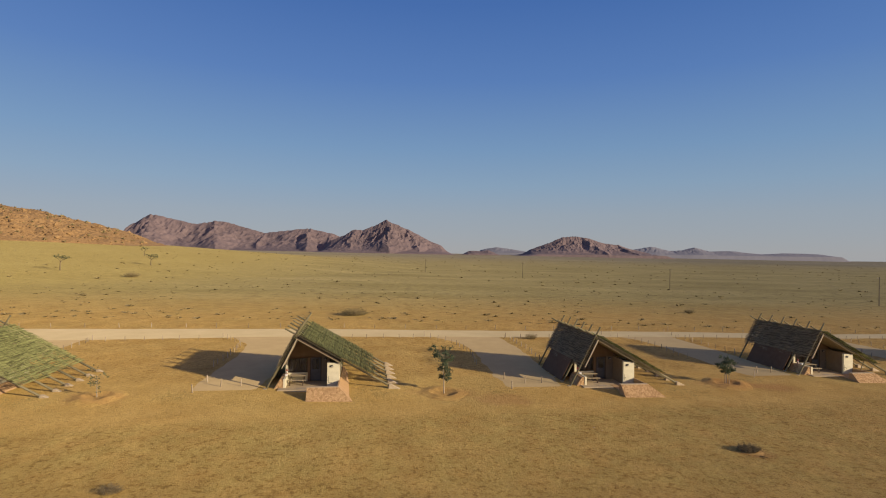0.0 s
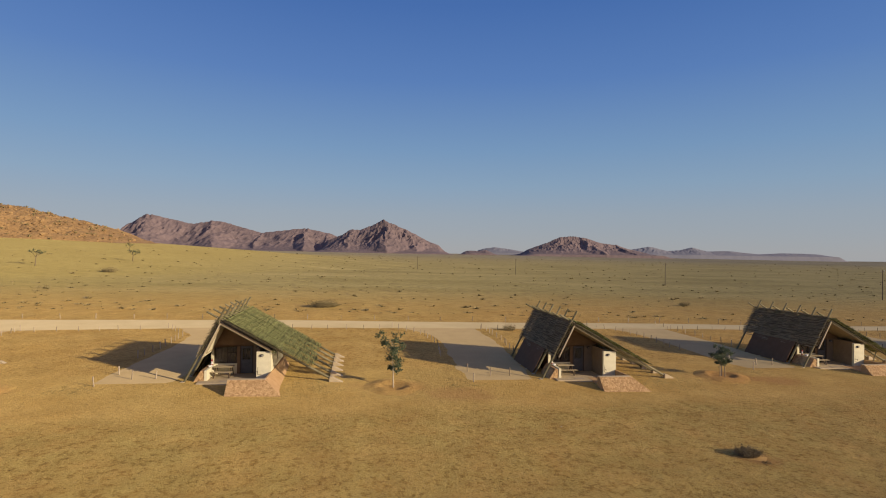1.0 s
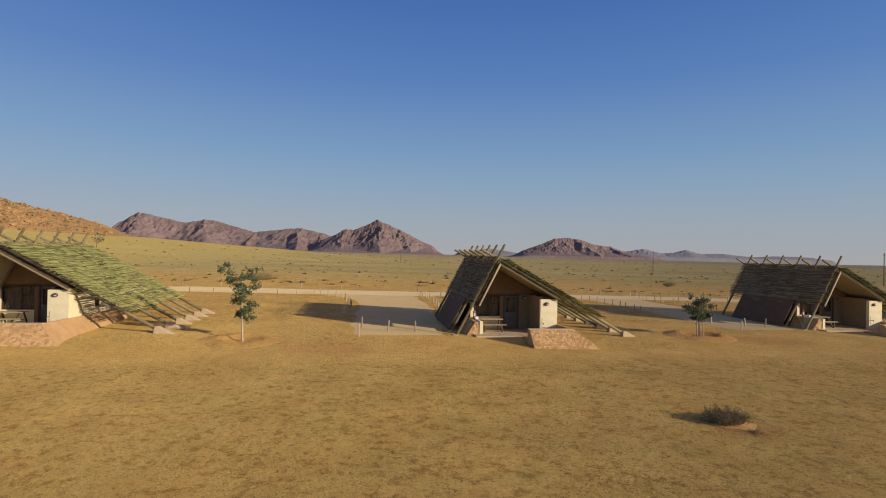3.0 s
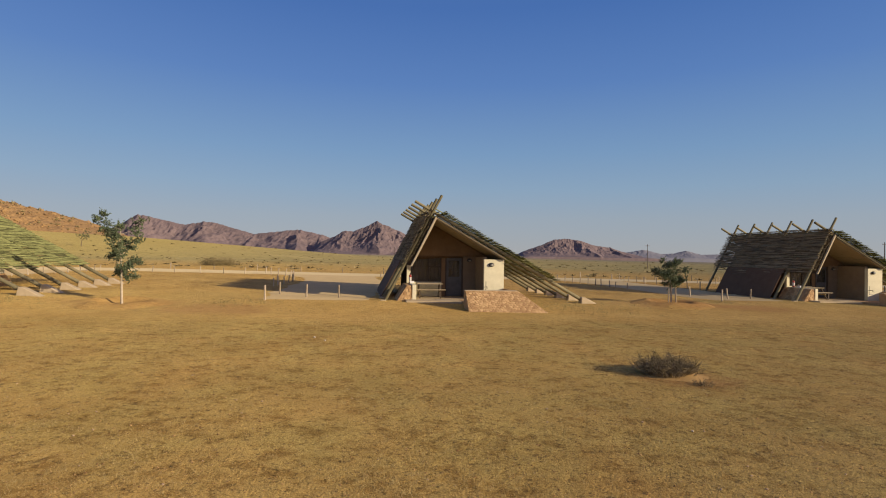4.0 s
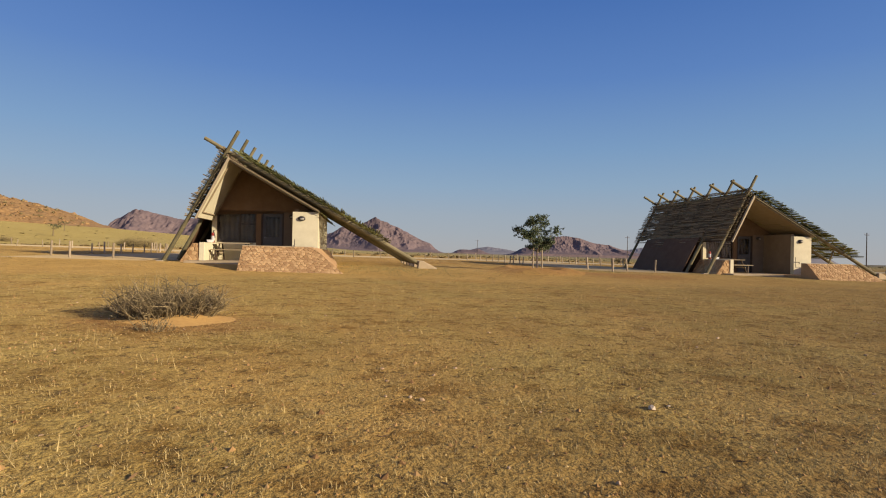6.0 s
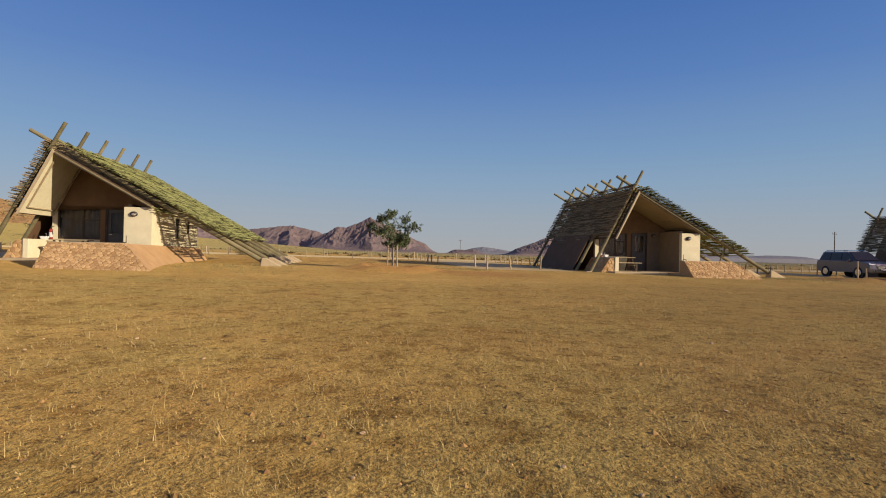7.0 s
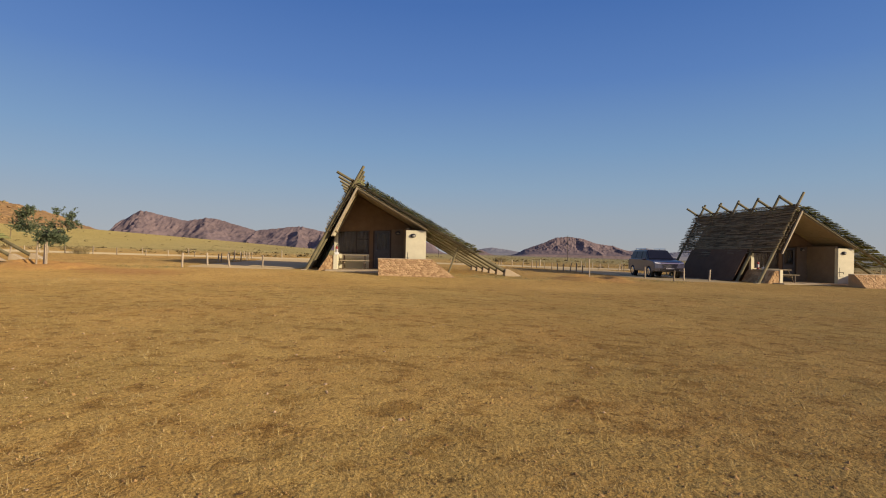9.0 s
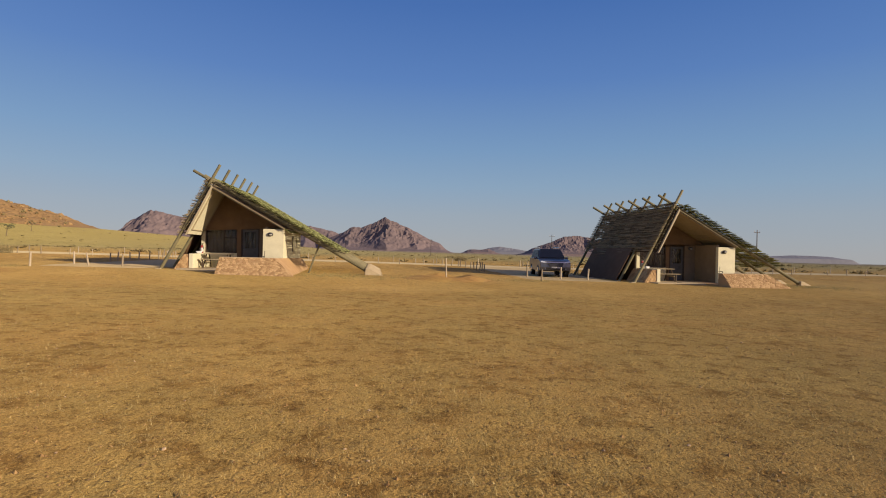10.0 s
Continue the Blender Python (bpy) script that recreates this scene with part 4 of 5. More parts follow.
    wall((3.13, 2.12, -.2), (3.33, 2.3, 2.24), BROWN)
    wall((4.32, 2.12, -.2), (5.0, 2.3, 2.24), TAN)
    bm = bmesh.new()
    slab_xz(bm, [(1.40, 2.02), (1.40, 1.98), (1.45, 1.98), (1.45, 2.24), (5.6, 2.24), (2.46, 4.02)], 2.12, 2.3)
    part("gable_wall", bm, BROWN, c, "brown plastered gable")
    wall((4.96, -0.06, -.2), (5.98, 0.16, 2.1))
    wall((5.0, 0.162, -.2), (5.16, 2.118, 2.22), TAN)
    wall((5.82, 0.162, -.2), (5.98, 2.7, 2.06))
    wall((5.82, 2.7, -.2), (5.98, 3.3, 0.95))
    wall((5.82, 2.7, 1.85), (5.98, 3.3, 2.06))
    wall((5.82, 3.3, -.2), (5.98, 4.3, 2.06))
    wall((5.82, 4.3, -.2), (5.98, 4.8, 1.2))
    wall((5.82, 4.3, 1.85), (5.98, 4.8, 2.06))
    wall((5.82, 4.8, -.2), (5.98, 5.8, 2.06))
    # left wall, with the gloom under the reeds put into its brown
    wall((1.25, 2.302, -.2), (1.42, 4.6, 1.74), SHADEBROWN)
    wall((1.25, 4.6, -.2), (1.42, 5.6, 1.1), SHADEBROWN)
    wall((1.25, 4.6, 1.5), (1.42, 5.6, 1.74), SHADEBROWN)
    wall((1.25, 5.6, -.2), (1.42, 5.8, 1.74), SHADEBROWN)
    bm = bmesh.new()
    slab_xz(bm, [(1.25, -.2), (5.98, -.2), (5.98, 2.05), (2.46, 4.02), (1.42, 1.9), (1.25, 1.75)], 5.802, 5.96)
    part("wall", bm, CREAM, c)
    # side windows
    for y0, y1, z0, z1, x in ((2.7, 3.3, .95, 1.85, 5.9), (4.3, 4.8, 1.2, 1.85, 5.9), (4.6, 5.6, 1.1, 1.5, 1.33)):
        b = bmesh.new()
        for lo, hi in (((x - .03, y0, z0), (x + .03, y0 + .05, z1)), ((x - .03, y1 - .05, z0), (x + .03, y1, z1)), ((x - .03, y0 + .05, z0), (x + .03, y1 - .05, z0 + .05)), ((x - .03, y0 + .05, z1 - .05), (x + .03, y1 - .05, z1))):
            box(b, lo, hi, S)
        w = part("window", b, FRAMEWOOD, c, "dark-framed side window")
        b = bmesh.new()
        box(b, (x - .006, y0 + .05, z0 + .05), (x + .006, y1 - .05, z1 - .05), S)
        part("pane", b, GLASS, w).visible_shadow = False
    # front window of two lights, and the door
    b = bmesh.new()
    for lo, hi in (((1.45, 2.16, .82), (1.51, 2.24, 2.24)), ((3.07, 2.16, .82), (3.13, 2.24, 2.24)), ((1.51, 2.16, .82), (3.07, 2.24, .88)), ((1.51, 2.16, 2.18), (3.07, 2.24, 2.24)),
                   ((2.40, 2.17, .88), (2.46, 2.23, 2.18)), ((2.46, 2.17, 1.62), (3.07, 2.23, 1.67))):
        box(b, lo, hi, S)
    w = part("window", b, FRAMEWOOD, c, "dark-framed front window with drawn curtains")
    for x0, x1, z0, z1 in ((1.51, 2.40, .88, 2.18), (2.46, 3.07, .88, 1.62), (2.46, 3.07, 1.67, 2.18)):
        b = bmesh.new()
        box(b, (x0, 2.195, z0), (x1, 2.205, z1), S)
        part("pane", b, GLASS, w).visible_shadow = False
    verts, faces = [], []
    for i in range(60):
        x = 1.5 + 2.72 * i / 59
        y = 2.38 + 0.035 * math.sin(i * 1.35) + 0.01 * math.sin(i * 0.6)
        verts += [S(x, y, 0.8), S(x, y, 2.24)]
    faces = [(2 * i, 2 * i + 2, 2 * i + 3, 2 * i + 1) for i in range(59)]
    curtain_ob = share("curtain", raw("curtain", verts, faces, CURTAIN, True), w)
    sol = curtain_ob.modifiers.new("thick", "SOLIDIFY")
    sol.thickness = 0.006
    b = bmesh.new()
    for lo, hi in (((3.33, 2.14, .06), (3.41, 2.26, 2.24)), ((4.24, 2.14, .06), (4.32, 2.26, 2.24)), ((3.41, 2.14, 2.12), (4.24, 2.26, 2.24))):
        box(b, lo, hi, S)
    part("door_frame", b, FRAMEWOOD, c, "dark wooden door frame")
    b = bmesh.new()
    for lo, hi in (((3.415, 2.18, .07), (3.53, 2.22, 2.115)), ((4.12, 2.18, .07), (4.235, 2.22, 2.115)), ((3.53, 2.18, .07), (4.12, 2.22, .3)), ((3.53, 2.18, 1.98), (4.12, 2.22, 2.115)), ((3.53, 2.18, 1.0), (4.12, 2.22, 1.1))):
        box(b, lo, hi, S)
    d = part("door", b, DOORWOOD, c, "closed dark glazed door")
    b = bmesh.new()
    box(b, (3.53, 2.19, .3), (4.12, 2.215, 1.0), S)
    part("door_panel", b, DOORWOOD, d)
    for z0, z1 in ((1.1, 1.98),):
        b = bmesh.new()
        box(b, (3.53, 2.195, z0), (4.12, 2.205, z1), S)
        part("pane", b, GLASS, d).visible_shadow = False
    b = bmesh.new()
    tube(b, S(3.48, 2.18, 1.05), S(3.48, 2.12, 1.05), 0.012, n=8)
    tube(b, S(3.48, 2.13, 1.05), S(3.60, 2.13, 1.05), 0.011, n=8)
    part("handle", b, CHROME, d, "steel lever handle")
    # wall lamps
    for x, y, z in ((5.32, -0.06, 1.83), (4.66, 2.12, 2.02)):
        b = bmesh.new()
        bmesh.ops.create_uvsphere(b, u_segments=14, v_segments=8, radius=0.13, matrix=Matrix.Translation(S(x, y - 0.02, z)) @ Matrix.Diagonal((1.15, 0.7, 0.8, 1)))
        lamp_ob = part("wall_lamp", b, BLACK, c, "dark oval bulkhead lamp", True)
        b = bmesh.new()
        bmesh.ops.create_uvsphere(b, u_segments=12, v_segments=8, radius=0.085, matrix=Matrix.Translation(S(x + .01, y - 0.075, z - .02)) @ Matrix.Diagonal((1.1, 0.6, 0.6, 1)))
        part("diffuser", b, FROST, lamp_ob, "", True)
    b = bmesh.new()
    for q0, q1 in (((5.06, -.05, .45), (5.06, -.05, .98)), ((5.06, -.05, .72), (5.06, -.30, .72)), ((5.06, -.30, .72), (5.06, -.30, .62)), ((5.06, -.05, .45), (5.34, -.05, .45))):
        tube(b, S(*q0), S(*q1), 0.018, n=8)
    part("water_tap", b, BLACK, c, "dark water pipe with a tap")
    # porch floor and mat
    b = bmesh.new()
    hull8(b, [S(.9, -.75, -.3), S(3.69, -.95, -.3), S(3.69, 2.11, -.3), S(.9, 2.11, -.3)], [S(1.0, -.7, .05), S(3.69, -.9, .05), S(3.69, 2.11, .05), S(1.0, 2.11, .05)])
    part("porch_floor", b, CONCRETE, c, "worn concrete porch floor")
    b = bmesh.new()
    box(b, (3.692, 0.0, -.3), (4.998, 2.11, .05), S)
    part("porch_floor", b, CONCRETE, c, "worn concrete porch floor")
    # raised terrace with a battered stone front
    b = bmesh.new()
    hull8(b, [S(3.52, -3.42, -.35), S(7.25, -3.42, -.35), S(7.05, -2.10, -.35), S(3.52, -2.10, -.35)], [S(3.52, -2.42, .66), S(6.0, -2.42, .66), S(6.0, -2.10, .66), S(3.52, -2.10, .66)])
    hull8(b, [S(5.9, -2.10, -.35), S(7.05, -2.10, -.35), S(6.7, 5.9, -.35), S(5.99, 5.9, -.35)], [S(5.9, -2.10, .66), S(6.0, -2.10, .66), S(6.12, 5.8, .55), S(5.99, 5.8, .55)])
    box(b, (3.7, -2.10, -.35), (5.9, -.02, .06), S)
    terrace = part("terrace", b, RENDERED, c, "raised terrace with a battered rubble-stone front")
    b = bmesh.new()
    hull8(b, [S(3.50, -2.44, .66), S(6.0, -2.44, .66), S(6.0, -2.08, .66), S(3.50, -2.08, .66)], [S(3.52, -2.42, .685), S(5.98, -2.42, .685), S(5.98, -2.1, .685), S(3.52, -2.1, .685)])
    part("coping", b, CONCRETE, terrace, "pale smooth coping")
    p0, p1, p2 = Vector(S(3.52, -3.42, -.35)), Vector(S(7.25, -3.42, -.35)), Vector(S(3.52, -2.42, .66))
    ex = (p1 - p0).normalized()
    ev = ((p2 - p0) - ex * (p2 - p0).dot(ex)).normalized()
    H = (p2 - p0).dot(ev)
    off = (p2 - p0).dot(ex)
    polys = cells([(0, 0), (3.73, 0), (off + 2.48, H), (off, H)], 0.125, rnd, 0.0045)
    lay_stones(polys, p0, ex, ev, terrace, rnd)
    # low side wall, cream inside, stone buttress outside
    b = bmesh.new()
    box(b, (1.34, 0.0, -.3), (1.54, 2.11, .78), S)
    soften(b, 0.012)
    parapet = part("parapet", b, CREAM, c, "low cream side wall with a stone buttress")
    b = bmesh.new()
    hull8(b, [S(.42, .03, -.3), S(1.335, .03, -.3), S(1.335, 2.11, -.3), S(.42, 2.11, -.3)], [S(1.08, .06, .74), S(1.335, .06, .74), S(1.335, 2.11, .74), S(1.08, 2.11, .74)])
    buttress = part("buttress", b, RENDERED, parapet)
    p0, p1, p2 = Vector(S(.42, .03, -.3)), Vector(S(1.335, .03, -.3)), Vector(S(1.08, .06, .74))
    ex = (p1 - p0).normalized()
    ev = ((p2 - p0) - ex * (p2 - p0).dot(ex)).normalized()
    lay_stones(cells([(0, 0), (.915, 0), (.915, 1.03), (.66, 1.03)], 0.16, rnd, 0.007), p0, ex, ev, parapet, rnd)
    p0, p1, p2 = Vector(S(.42, 2.11, -.3)), Vector(S(.42, .03, -.3)), Vector(S(1.08, .06, .74))
    ex = (p1 - p0).normalized()
    ev = ((p2 - p0) - ex * (p2 - p0).dot(ex)).normalized()
    lay_stones(cells([(0, 0), (2.06, 0), (2.06, 1.22), (0, 1.22)], 0.24, rnd, 0.011), p0, ex, ev, parapet, rnd)
    return c


def build_table(m):
    t = thing("picnic_table", m, "grey wooden table with a bench on the porch", "table", "porch tables")
    for i in range(4):
        b = bmesh.new()
        box(b, (0, .02 + i * .17, .70), (1.35, .17 + i * .17, .74))
        soften(b, 0.006)
        part("tabletop_plank", b, WOOD, t)
    for i in range(2):
        b = bmesh.new()
        box(b, (-.05, -.50 + i * .16, .42), (1.45, -.36 + i * .16, .46))
        soften(b, 0.006)
        part("bench_plank", b, WOOD, t)
    for x in (.12, 1.20):
        for y0, y1, z in ((-.30, .16, .70), (.86, .52, .70)):
            b = bmesh.new()
            hull8(b, [(x - .022, y0 - .04, 0), (x + .022, y0 - .04, 0), (x + .022, y0 + .05, 0), (x - .022, y0 + .05, 0)], [(x - .022, y1 - .04, z), (x + .022, y1 - .04, z), (x + .022, y1 + .05, z), (x - .022, y1 + .05, z)])
            part("leg", b, FRAMEWOOD, t, "dark sloping leg")
        for y in (-.40,):
            b = bmesh.new()
            box(b, (x - .03, y - .03, 0), (x + .03, y + .03, .42))
            part("leg", b, FRAMEWOOD, t, "dark bench leg")
        b = bmesh.new()
        box(b, (x - .025, -.21, .28), (x + .025, .57, .34))
        part("stretcher", b, WOOD, t)
    return t


def build_extinguisher(m):
    e = thing("fire_extinguisher", m, "red fire extinguisher with a white label on the low wall", "extinguisher", "porch extinguishers")
    b = bmesh.new()
    bmesh.ops.create_cone(b, cap_ends=True, segments=16, radius1=.07, radius2=.07, depth=.38, matrix=Matrix.Translation((0, 0, .19)))
    bmesh.ops.create_uvsphere(b, u_segments=16, v_segments=8, radius=.07, matrix=Matrix.Translation((0, 0, .38)))
    part("cylinder", b, RED, e, "", True)
    b = bmesh.new()
    bmesh.ops.create_cone(b, cap_ends=False, segments=16, radius1=.072, radius2=.072, depth=.2, matrix=Matrix.Translation((0, 0, .2)))
    part("label", b, WHITE, e, "white paper label")
    b = bmesh.new()
    tube(b, (0, 0, .45), (0, 0, .53), .02)
    tube(b, (-.01, 0, .52), (.12, 0, .56), .012)
    tube(b, (.03, -.03, .5), (.11, -.05, .22), .012)
    part("valve", b, BLACK, e, "black valve and hose")
    return e


def build_basin(m):
    s = thing("wash_basin", m, "white porcelain basin on the low side wall", "basin", "porch basins")
    b = bmesh.new()
    hull8(b, [(-.09, -.10, 0), (.09, -.10, 0), (.09, .10, 0), (-.09, .10, 0)], [(-.13, -.14, .12), (.13, -.14, .12), (.13, .14, .12), (-.13, .14, .12)])
    soften(b, .02, 2)
    part("bowl", b, PORCELAIN, s)
    b = bmesh.new()
    tube(b, (0, .11, .10), (0, .11, .26), .014)
    tube(b, (0, .11, .26), (0, .02, .24), .012)
    part("tap", b, CHROME, s, "chrome tap")
    return s


CHALETS = [(-43.64, 35.0, 0.76, 4.9), (-17.21, 38.89, 0.76, 4.9), (9.07, 41.77, 0.40, 4.6), (34.31, 47.6, 0.14, 4.4), (59.23, 50.58, -0.24, 5.3)]
poses = [pose(x, y, z, 0, 0, r) for x, y, z, r in CHALETS]
first_chalet = build_chalet(poses[0])
first_table = build_table(poses[0] @ pose(1.65, 1.05, 0.05))
first_ext = build_extinguisher(poses[0] @ pose(1.33, 1.75, 0.78))
first_basin = build_basin(poses[0] @ pose(1.36, 1.25, 0.78))
for m in poses[1:]:
    copy_thing(first_chalet, m)
    copy_thing(first_table, m @ pose(1.65, 1.05, 0.05))
    copy_thing(first_ext, m @ pose(1.33, 1.75, 0.78))
    copy_thing(first_basin, m @ pose(1.38, 1.25, 0.78))
b = bmesh.new()
tube(b, S(7.2, 0.4, -0.15), S(7.75, 0.4, 1.42), 0.05, 0.045, 8)
prop = part("prop", b, POLE)
prop.matrix_basis = poses[3]
tagged(prop, "short leaning wooden prop under a reed roof", "pole")
for m in poses:
    b = bmesh.new()
    box(b, (0, 0, 0), (.75, .45, .018))
    soften(b, .004)
    mat_ob = part("door_mat", b, CURTAIN)
    mat_ob.matrix_basis = m @ pose(2.5, -.5, .05)
    tagged(mat_ob, "dark door mat on the porch floor", "mat", "porch mats")


# ---- driveways and fences ----
LEFT = [(-13.0, 25.3), (-9.2, 20.5), (-7.8, 14.5), (-7.3, 7.0), (-6.9, 2.8), (-6.2, -1.4)]
RIGHT = [(-2.2, 26.2), (-1.1, 18.0), (-0.7, 12.8), (-0.5, 9.5), (-0.4, 3.0), (-0.4, -0.7)]
for cx, cy, cz, cr in CHALETS:
    verts, faces = [], []
    n, k = 24, 8
    for i in range(n + 1):
        t = i / n * (len(LEFT) - 1)
        a = min(int(t), len(LEFT) - 2)
        f = t - a
        lx, ly = (LEFT[a][q] + (LEFT[a + 1][q] - LEFT[a][q]) * f for q in (0, 1))
        rx, ry = (RIGHT[a][q] + (RIGHT[a + 1][q] - RIGHT[a][q]) * f for q in (0, 1))
        for j in range(k + 1):
            u = j / k
            x, y = cx + lx + (rx - lx) * u, cy + ly + (ry - ly) * u
            x += 0.35 * noise.noise((x * 0.5, y * 0.5, 1.0)) + (0.3 * noise.noise((y * 1.3, cx, j)) if j in (0, k) else 0)
            edge = -0.025 if j in (0, k) else 0.018
            verts.append((x, y, float(gz(x, y)) + edge - (0.05 if i == n else 0)))
    for i in range(n):
        for j in range(k):
            q = i * (k + 1) + j
            faces.append((q, q + 1, q + k + 2, q + k + 1))
    tagged(new("driveway", raw("driveway", verts, faces, DRIVE, True)), "pale gravel driveway beside a chalet", "driveway", kind="structure")

rnd = random.Random(9)
post_meshes = []
for k in range(5):
    b = bmesh.new()
    tube(b, (0, 0, -0.25), (rnd.gauss(0, .015), rnd.gauss(0, .015), 0.62), 0.045, 0.04, 8)
    post_meshes.append(finish(b, "fence_post", POST))


def post(x, y, scale=1.0, group="driveway fence posts"):
    ob = new("fence_post", rnd.choice(post_meshes))
    ob.matrix_basis = pose(x, y, float(gz(x, y)), rnd.gauss(0, 3), rnd.gauss(0, 3), rnd.uniform(0, 360)) @ Matrix.Scale(scale * rnd.uniform(0.85, 1.1), 4)
    tagged(ob, "short weathered wooden fence post", "post", group)


def along(points, step):
    out, carry = [], 0.0
    for (x0, y0), (x1, y1) in zip(points, points[1:]):
        ln = math.hypot(x1 - x0, y1 - y0)
        d = carry
        while d < ln:
            out.append((x0 + (x1 - x0) * d / ln, y0 + (y1 - y0) * d / ln))
            d += step
        carry = d - ln
    return out


for cx, cy, cz, cr in CHALETS:
    for x, y in along([(cx + a - .3, cy + b) for a, b in LEFT[:4]], 1.45):
        post(x + rnd.gauss(0, .08), y + rnd.gauss(0, .08))
    for x, y in along([(cx + a + .3, cy + b) for a, b in RIGHT[:4]], 1.7):
        post(x + rnd.gauss(0, .08), y + rnd.gauss(0, .08))
    for a, b in ((-5.7, 2.0), (-5.5, -1.3), (-4.0, 0.6), (-2.4, 0.8)):
        post(cx + a, cy + b, 1.1)
for x in np.arange(-75, 95, 2.1):
    if not any(cx - 14.3 < x < cx - 2.6 for cx, *_ in CHALETS):
        post(x + rnd.gauss(0, .1), float(road_near(x)) - 0.5, 0.95, "roadside fence posts")
for x in np.arange(-90, 130, 4.6):
    post(x + rnd.gauss(0, .1), float(road_far(x)) + 0.7, 1.1, "roadside fence posts")
b = bmesh.new()
tube(b, (0, 0, -0.2), (-.03, 0, 1.05), 0.035, 0.03, 8)
ob = part("tree_stake", b, POST)
ob.matrix_basis = pose(48.6, 47.6, float(gz(48.6, 47.6)))
tagged(ob, "pale wooden stake in an empty sand ring", "stake")


# ---- power line ----
def power_pole(x, y, height):
    root = thing("power_pole", pose(x, y, float(gz(x, y))), "tall thin wooden power pole with a cross arm", "power pole", "power line")
    b = bmesh.new()
    tube(b, (0, 0, -0.5), (0, 0, height), 0.11, 0.08, 8)
    part("mast", b, FRAMEWOOD, root)
    d = Vector((0.89, 0.45, 0))
    b = bmesh.new()
    tube(b, d * -1.0 + Vector((0, 0, height - .5)), d * 1.0 + Vector((0, 0, height - .5)), 0.05, n=6)
    part("cross_arm", b, FRAMEWOOD, root)
    for k in (-.9, 0, .9):
        b = bmesh.new()
        tube(b, d * k + Vector((0, 0, height - .44)), d * k + Vector((0, 0, height - .15)), 0.05, 0.03, 6)
        part("insulator", b, WHITE, root)


for x, y, h in ((114, 128, 7.6), (83, 180, 7.8), (45, 264, 8.0), (-6, 328, 8.0)):
    power_pole(x, y, h)


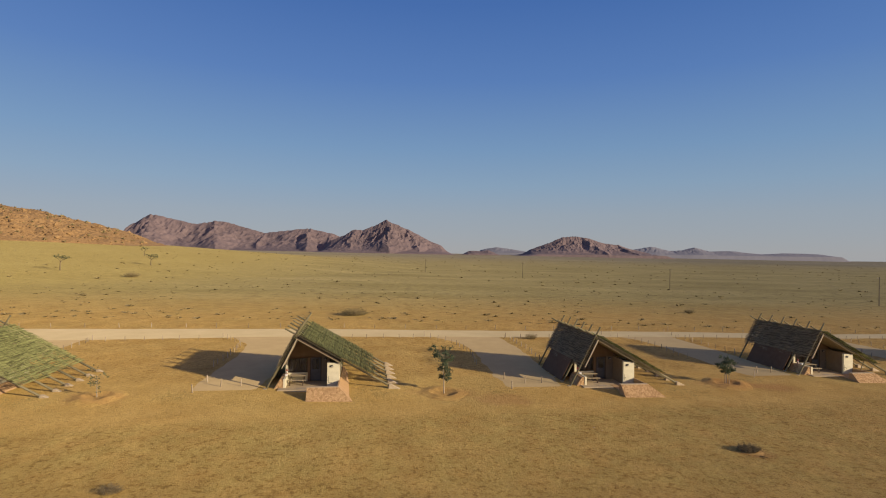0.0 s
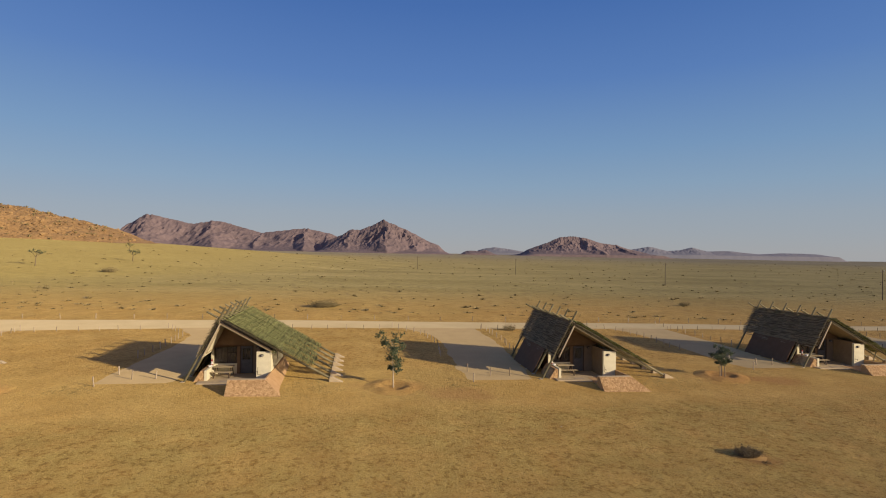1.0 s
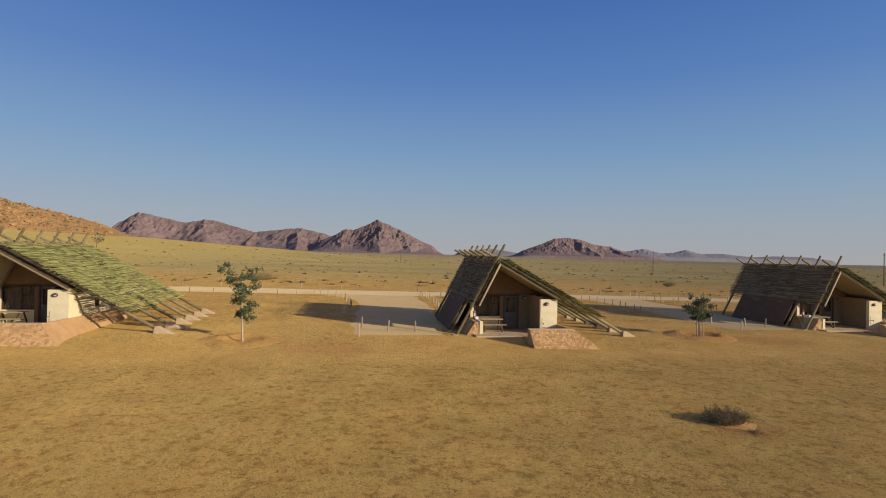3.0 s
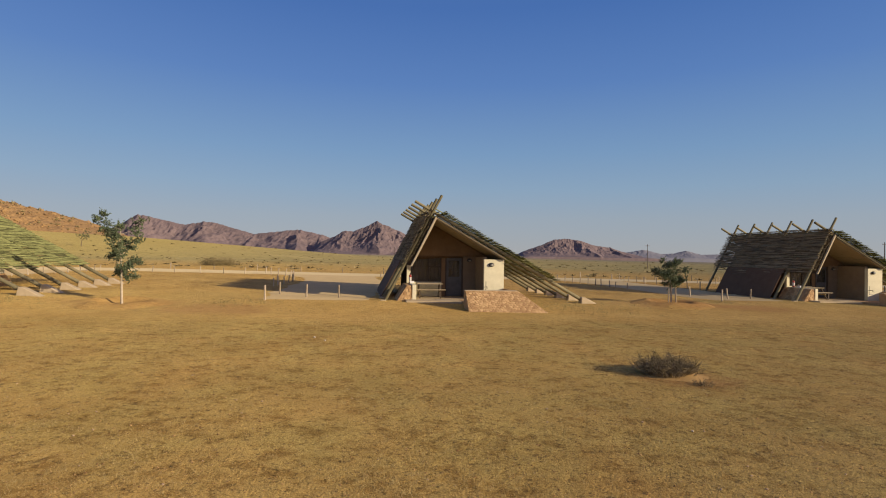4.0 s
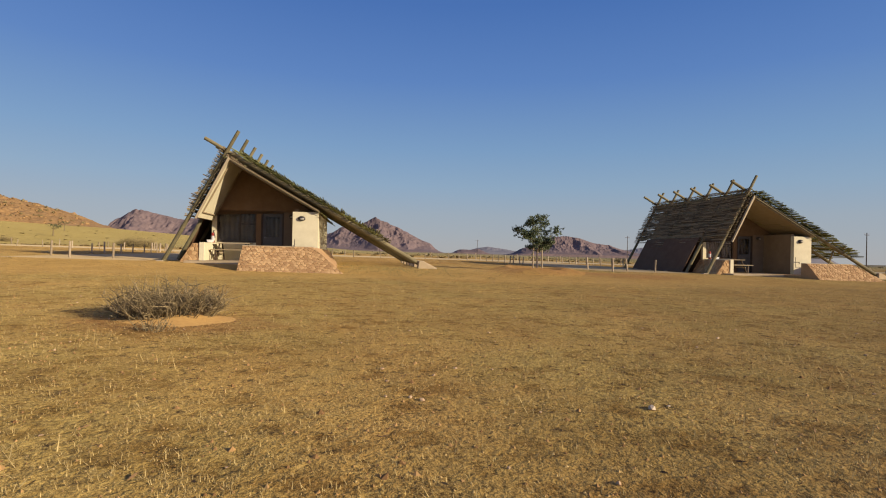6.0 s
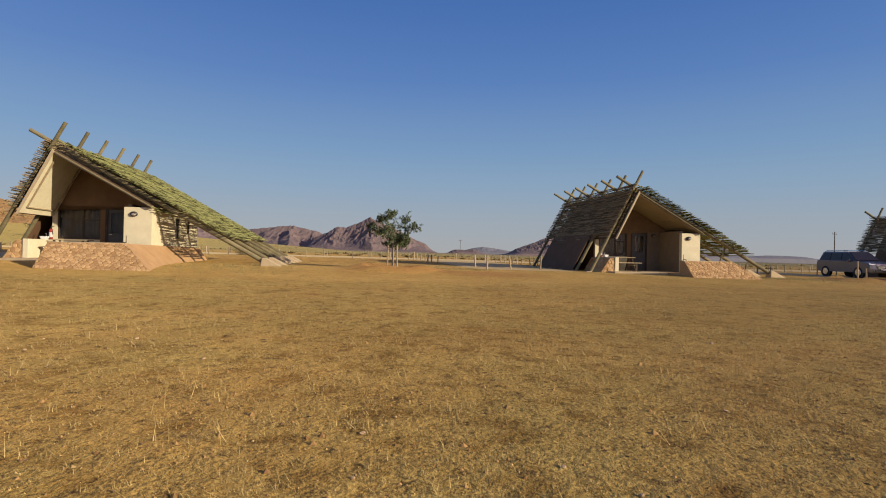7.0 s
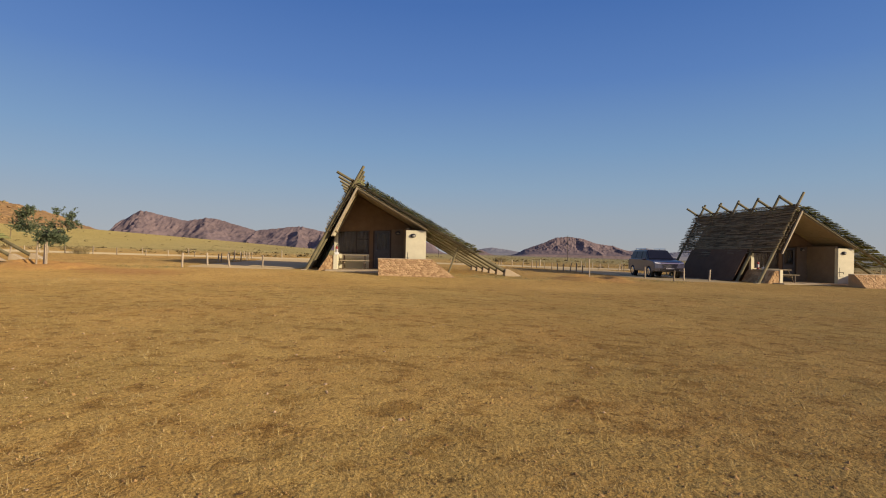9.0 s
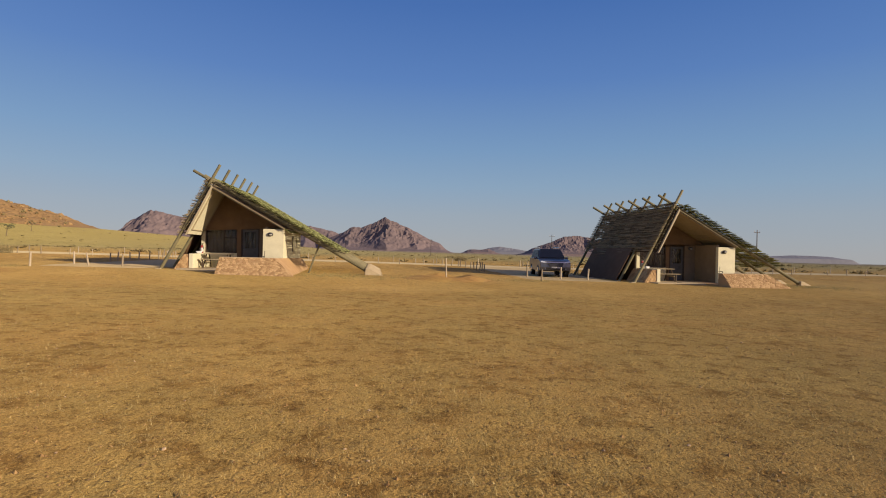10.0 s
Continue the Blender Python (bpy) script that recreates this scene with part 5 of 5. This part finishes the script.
# ---- car ----
def build_car(m):
    car = thing("car", m, "silver-grey sport utility car parked in the shade", "car")
    # front at -y; outlines along the length, narrower towards the sides
    b = bmesh.new()
    side = [(-2.36, .42), (-2.40, .62), (-2.38, .84), (-2.28, .98), (-1.95, 1.07), (-1.15, 1.14), (0.0, 1.15), (1.6, 1.17), (2.28, 1.15), (2.38, .80), (2.34, .42), (1.95, .36), (-2.0, .36)]
    rows = []
    secs = [(-.94, .955, .93), (-.91, .985, .98), (-.72, 1.0, 1.0), (-.35, 1.012, 1.012), (.35, 1.012, 1.012), (.72, 1.0, 1.0), (.91, .985, .98), (.94, .955, .93)]
    for x, f, g in secs:
        rows.append([b.verts.new((x, y * f, .70 + (z - .70) * g)) for y, z in side])
    n = len(side)
    for p, q in zip(rows, rows[1:]):
        for i in range(n):
            b.faces.new((p[i], p[(i + 1) % n], q[(i + 1) % n], q[i]))
    b.faces.new(rows[0])
    b.faces.new(rows[-1][::-1])
    body = part("body", b, CARPAINT, car, "silver-grey painted body")
    b = bmesh.new()
    hull8(b, [(-.85, -1.22, 1.10), (.85, -1.22, 1.10), (.85, 2.26, 1.10), (-.85, 2.26, 1.10)], [(-.68, -.35, 1.76), (.68, -.35, 1.76), (.68, 1.98, 1.78), (-.68, 1.98, 1.78)])
    soften(b, .06, 2)
    part("cabin", b, CARPAINT, car)
    def quad(name, pts, mat, t=.012):
        b = bmesh.new()
        p = [Vector(v) for v in pts]
        nrm = (p[1] - p[0]).cross(p[2] - p[0]).normalized() * t
        hull8(b, [v - nrm for v in p], [v + nrm for v in p])
        return part(name, b, mat, car)
    quad("windscreen", [(-.78, -1.13, 1.18), (.78, -1.13, 1.18), (.64, -.42, 1.71), (-.64, -.42, 1.71)], BLACK, .03)
    quad("rear_window", [(.72, 2.24, 1.2), (-.72, 2.24, 1.2), (-.6, 2.02, 1.67), (.6, 2.02, 1.67)], BLACK, .02)
    for s in (-1, 1):
        for y0, y1, t0, t1 in ((-.95, .05, -.28, .05), (.13, 1.05, .13, 1.05), (1.13, 2.1, 1.13, 1.85)):
            quad("side_window", [(s * .838, y0, 1.19), (s * .838, y1, 1.19), (s * .715, t1, 1.66), (s * .715, t0, 1.66)], BLACK, .02)
        b = bmesh.new()
        tube(b, (s * .62, -.2, 1.84), (s * .62, 1.75, 1.85), .022, n=8)
        for y in (-.15, .75, 1.65):
            tube(b, (s * .62, y, 1.75), (s * .62, y, 1.84), .02, n=6)
        part("roof_rail", b, CHROME, car, "metal roof rail")
        b = bmesh.new()
        bmesh.ops.create_uvsphere(b, u_segments=10, v_segments=6, radius=.12, matrix=Matrix.Translation((s * 1.0, -.78, 1.16)) @ Matrix.Diagonal((1, .6, .75, 1)))
        part("mirror", b, CARPAINT, car, "", True)
        quad("headlight", [(s * .46, -2.40, .84), (s * .90, -2.30, .90), (s * .90, -2.24, .98), (s * .46, -2.36, .90)], LAMPGLASS, .03)
        quad("tail_light", [(s * .70, 2.335, .82), (s * .88, 2.31, .82), (s * .88, 2.27, 1.04), (s * .70, 2.29, 1.04)], RED, .02)
        quad("fog_light", [(s * .60, -2.36, .48), (s * .78, -2.31, .48), (s * .78, -2.32, .56), (s * .60, -2.37, .56)], LAMPGLASS, .03)
        for y in (-1.45, 1.42):
            b = bmesh.new()
            tube(b, (s * .70, y, .37), (s * .945, y, .37), .37, n=24)
            wheel = part("wheel", b, RUBBER, car, "black tyre")
            b = bmesh.new()
            tube(b, (s * .93, y, .37), (s * .96, y, .37), .25, .22, 18)
            part("rim", b, CHROME, wheel, "alloy rim")
            b = bmesh.new()
            tube(b, (s * .925, y, .40), (s * .938, y, .40), .44, n=24)
            part("wheel_arch", b, BLACK, car)
    quad("grille", [(-.40, -2.43, .64), (.40, -2.43, .64), (.50, -2.39, .88), (-.50, -2.39, .88)], BLACK, .03)
    quad("grille_bar", [(-.54, -2.41, .87), (.54, -2.41, .87), (.56, -2.38, .915), (-.56, -2.38, .915)], CHROME, .035)
    quad("air_intake", [(-.62, -2.40, .44), (.62, -2.40, .44), (.56, -2.42, .56), (-.56, -2.42, .56)], BLACK, .03)
    quad("number_plate", [(-.26, -2.45, .56), (.26, -2.45, .56), (.26, -2.45, .66), (-.26, -2.45, .66)], WHITE, .006)
    return car


build_car(pose(55.5, 55.75, float(gz(55.5, 55.75)) + 0.03, 0, 0, -2))
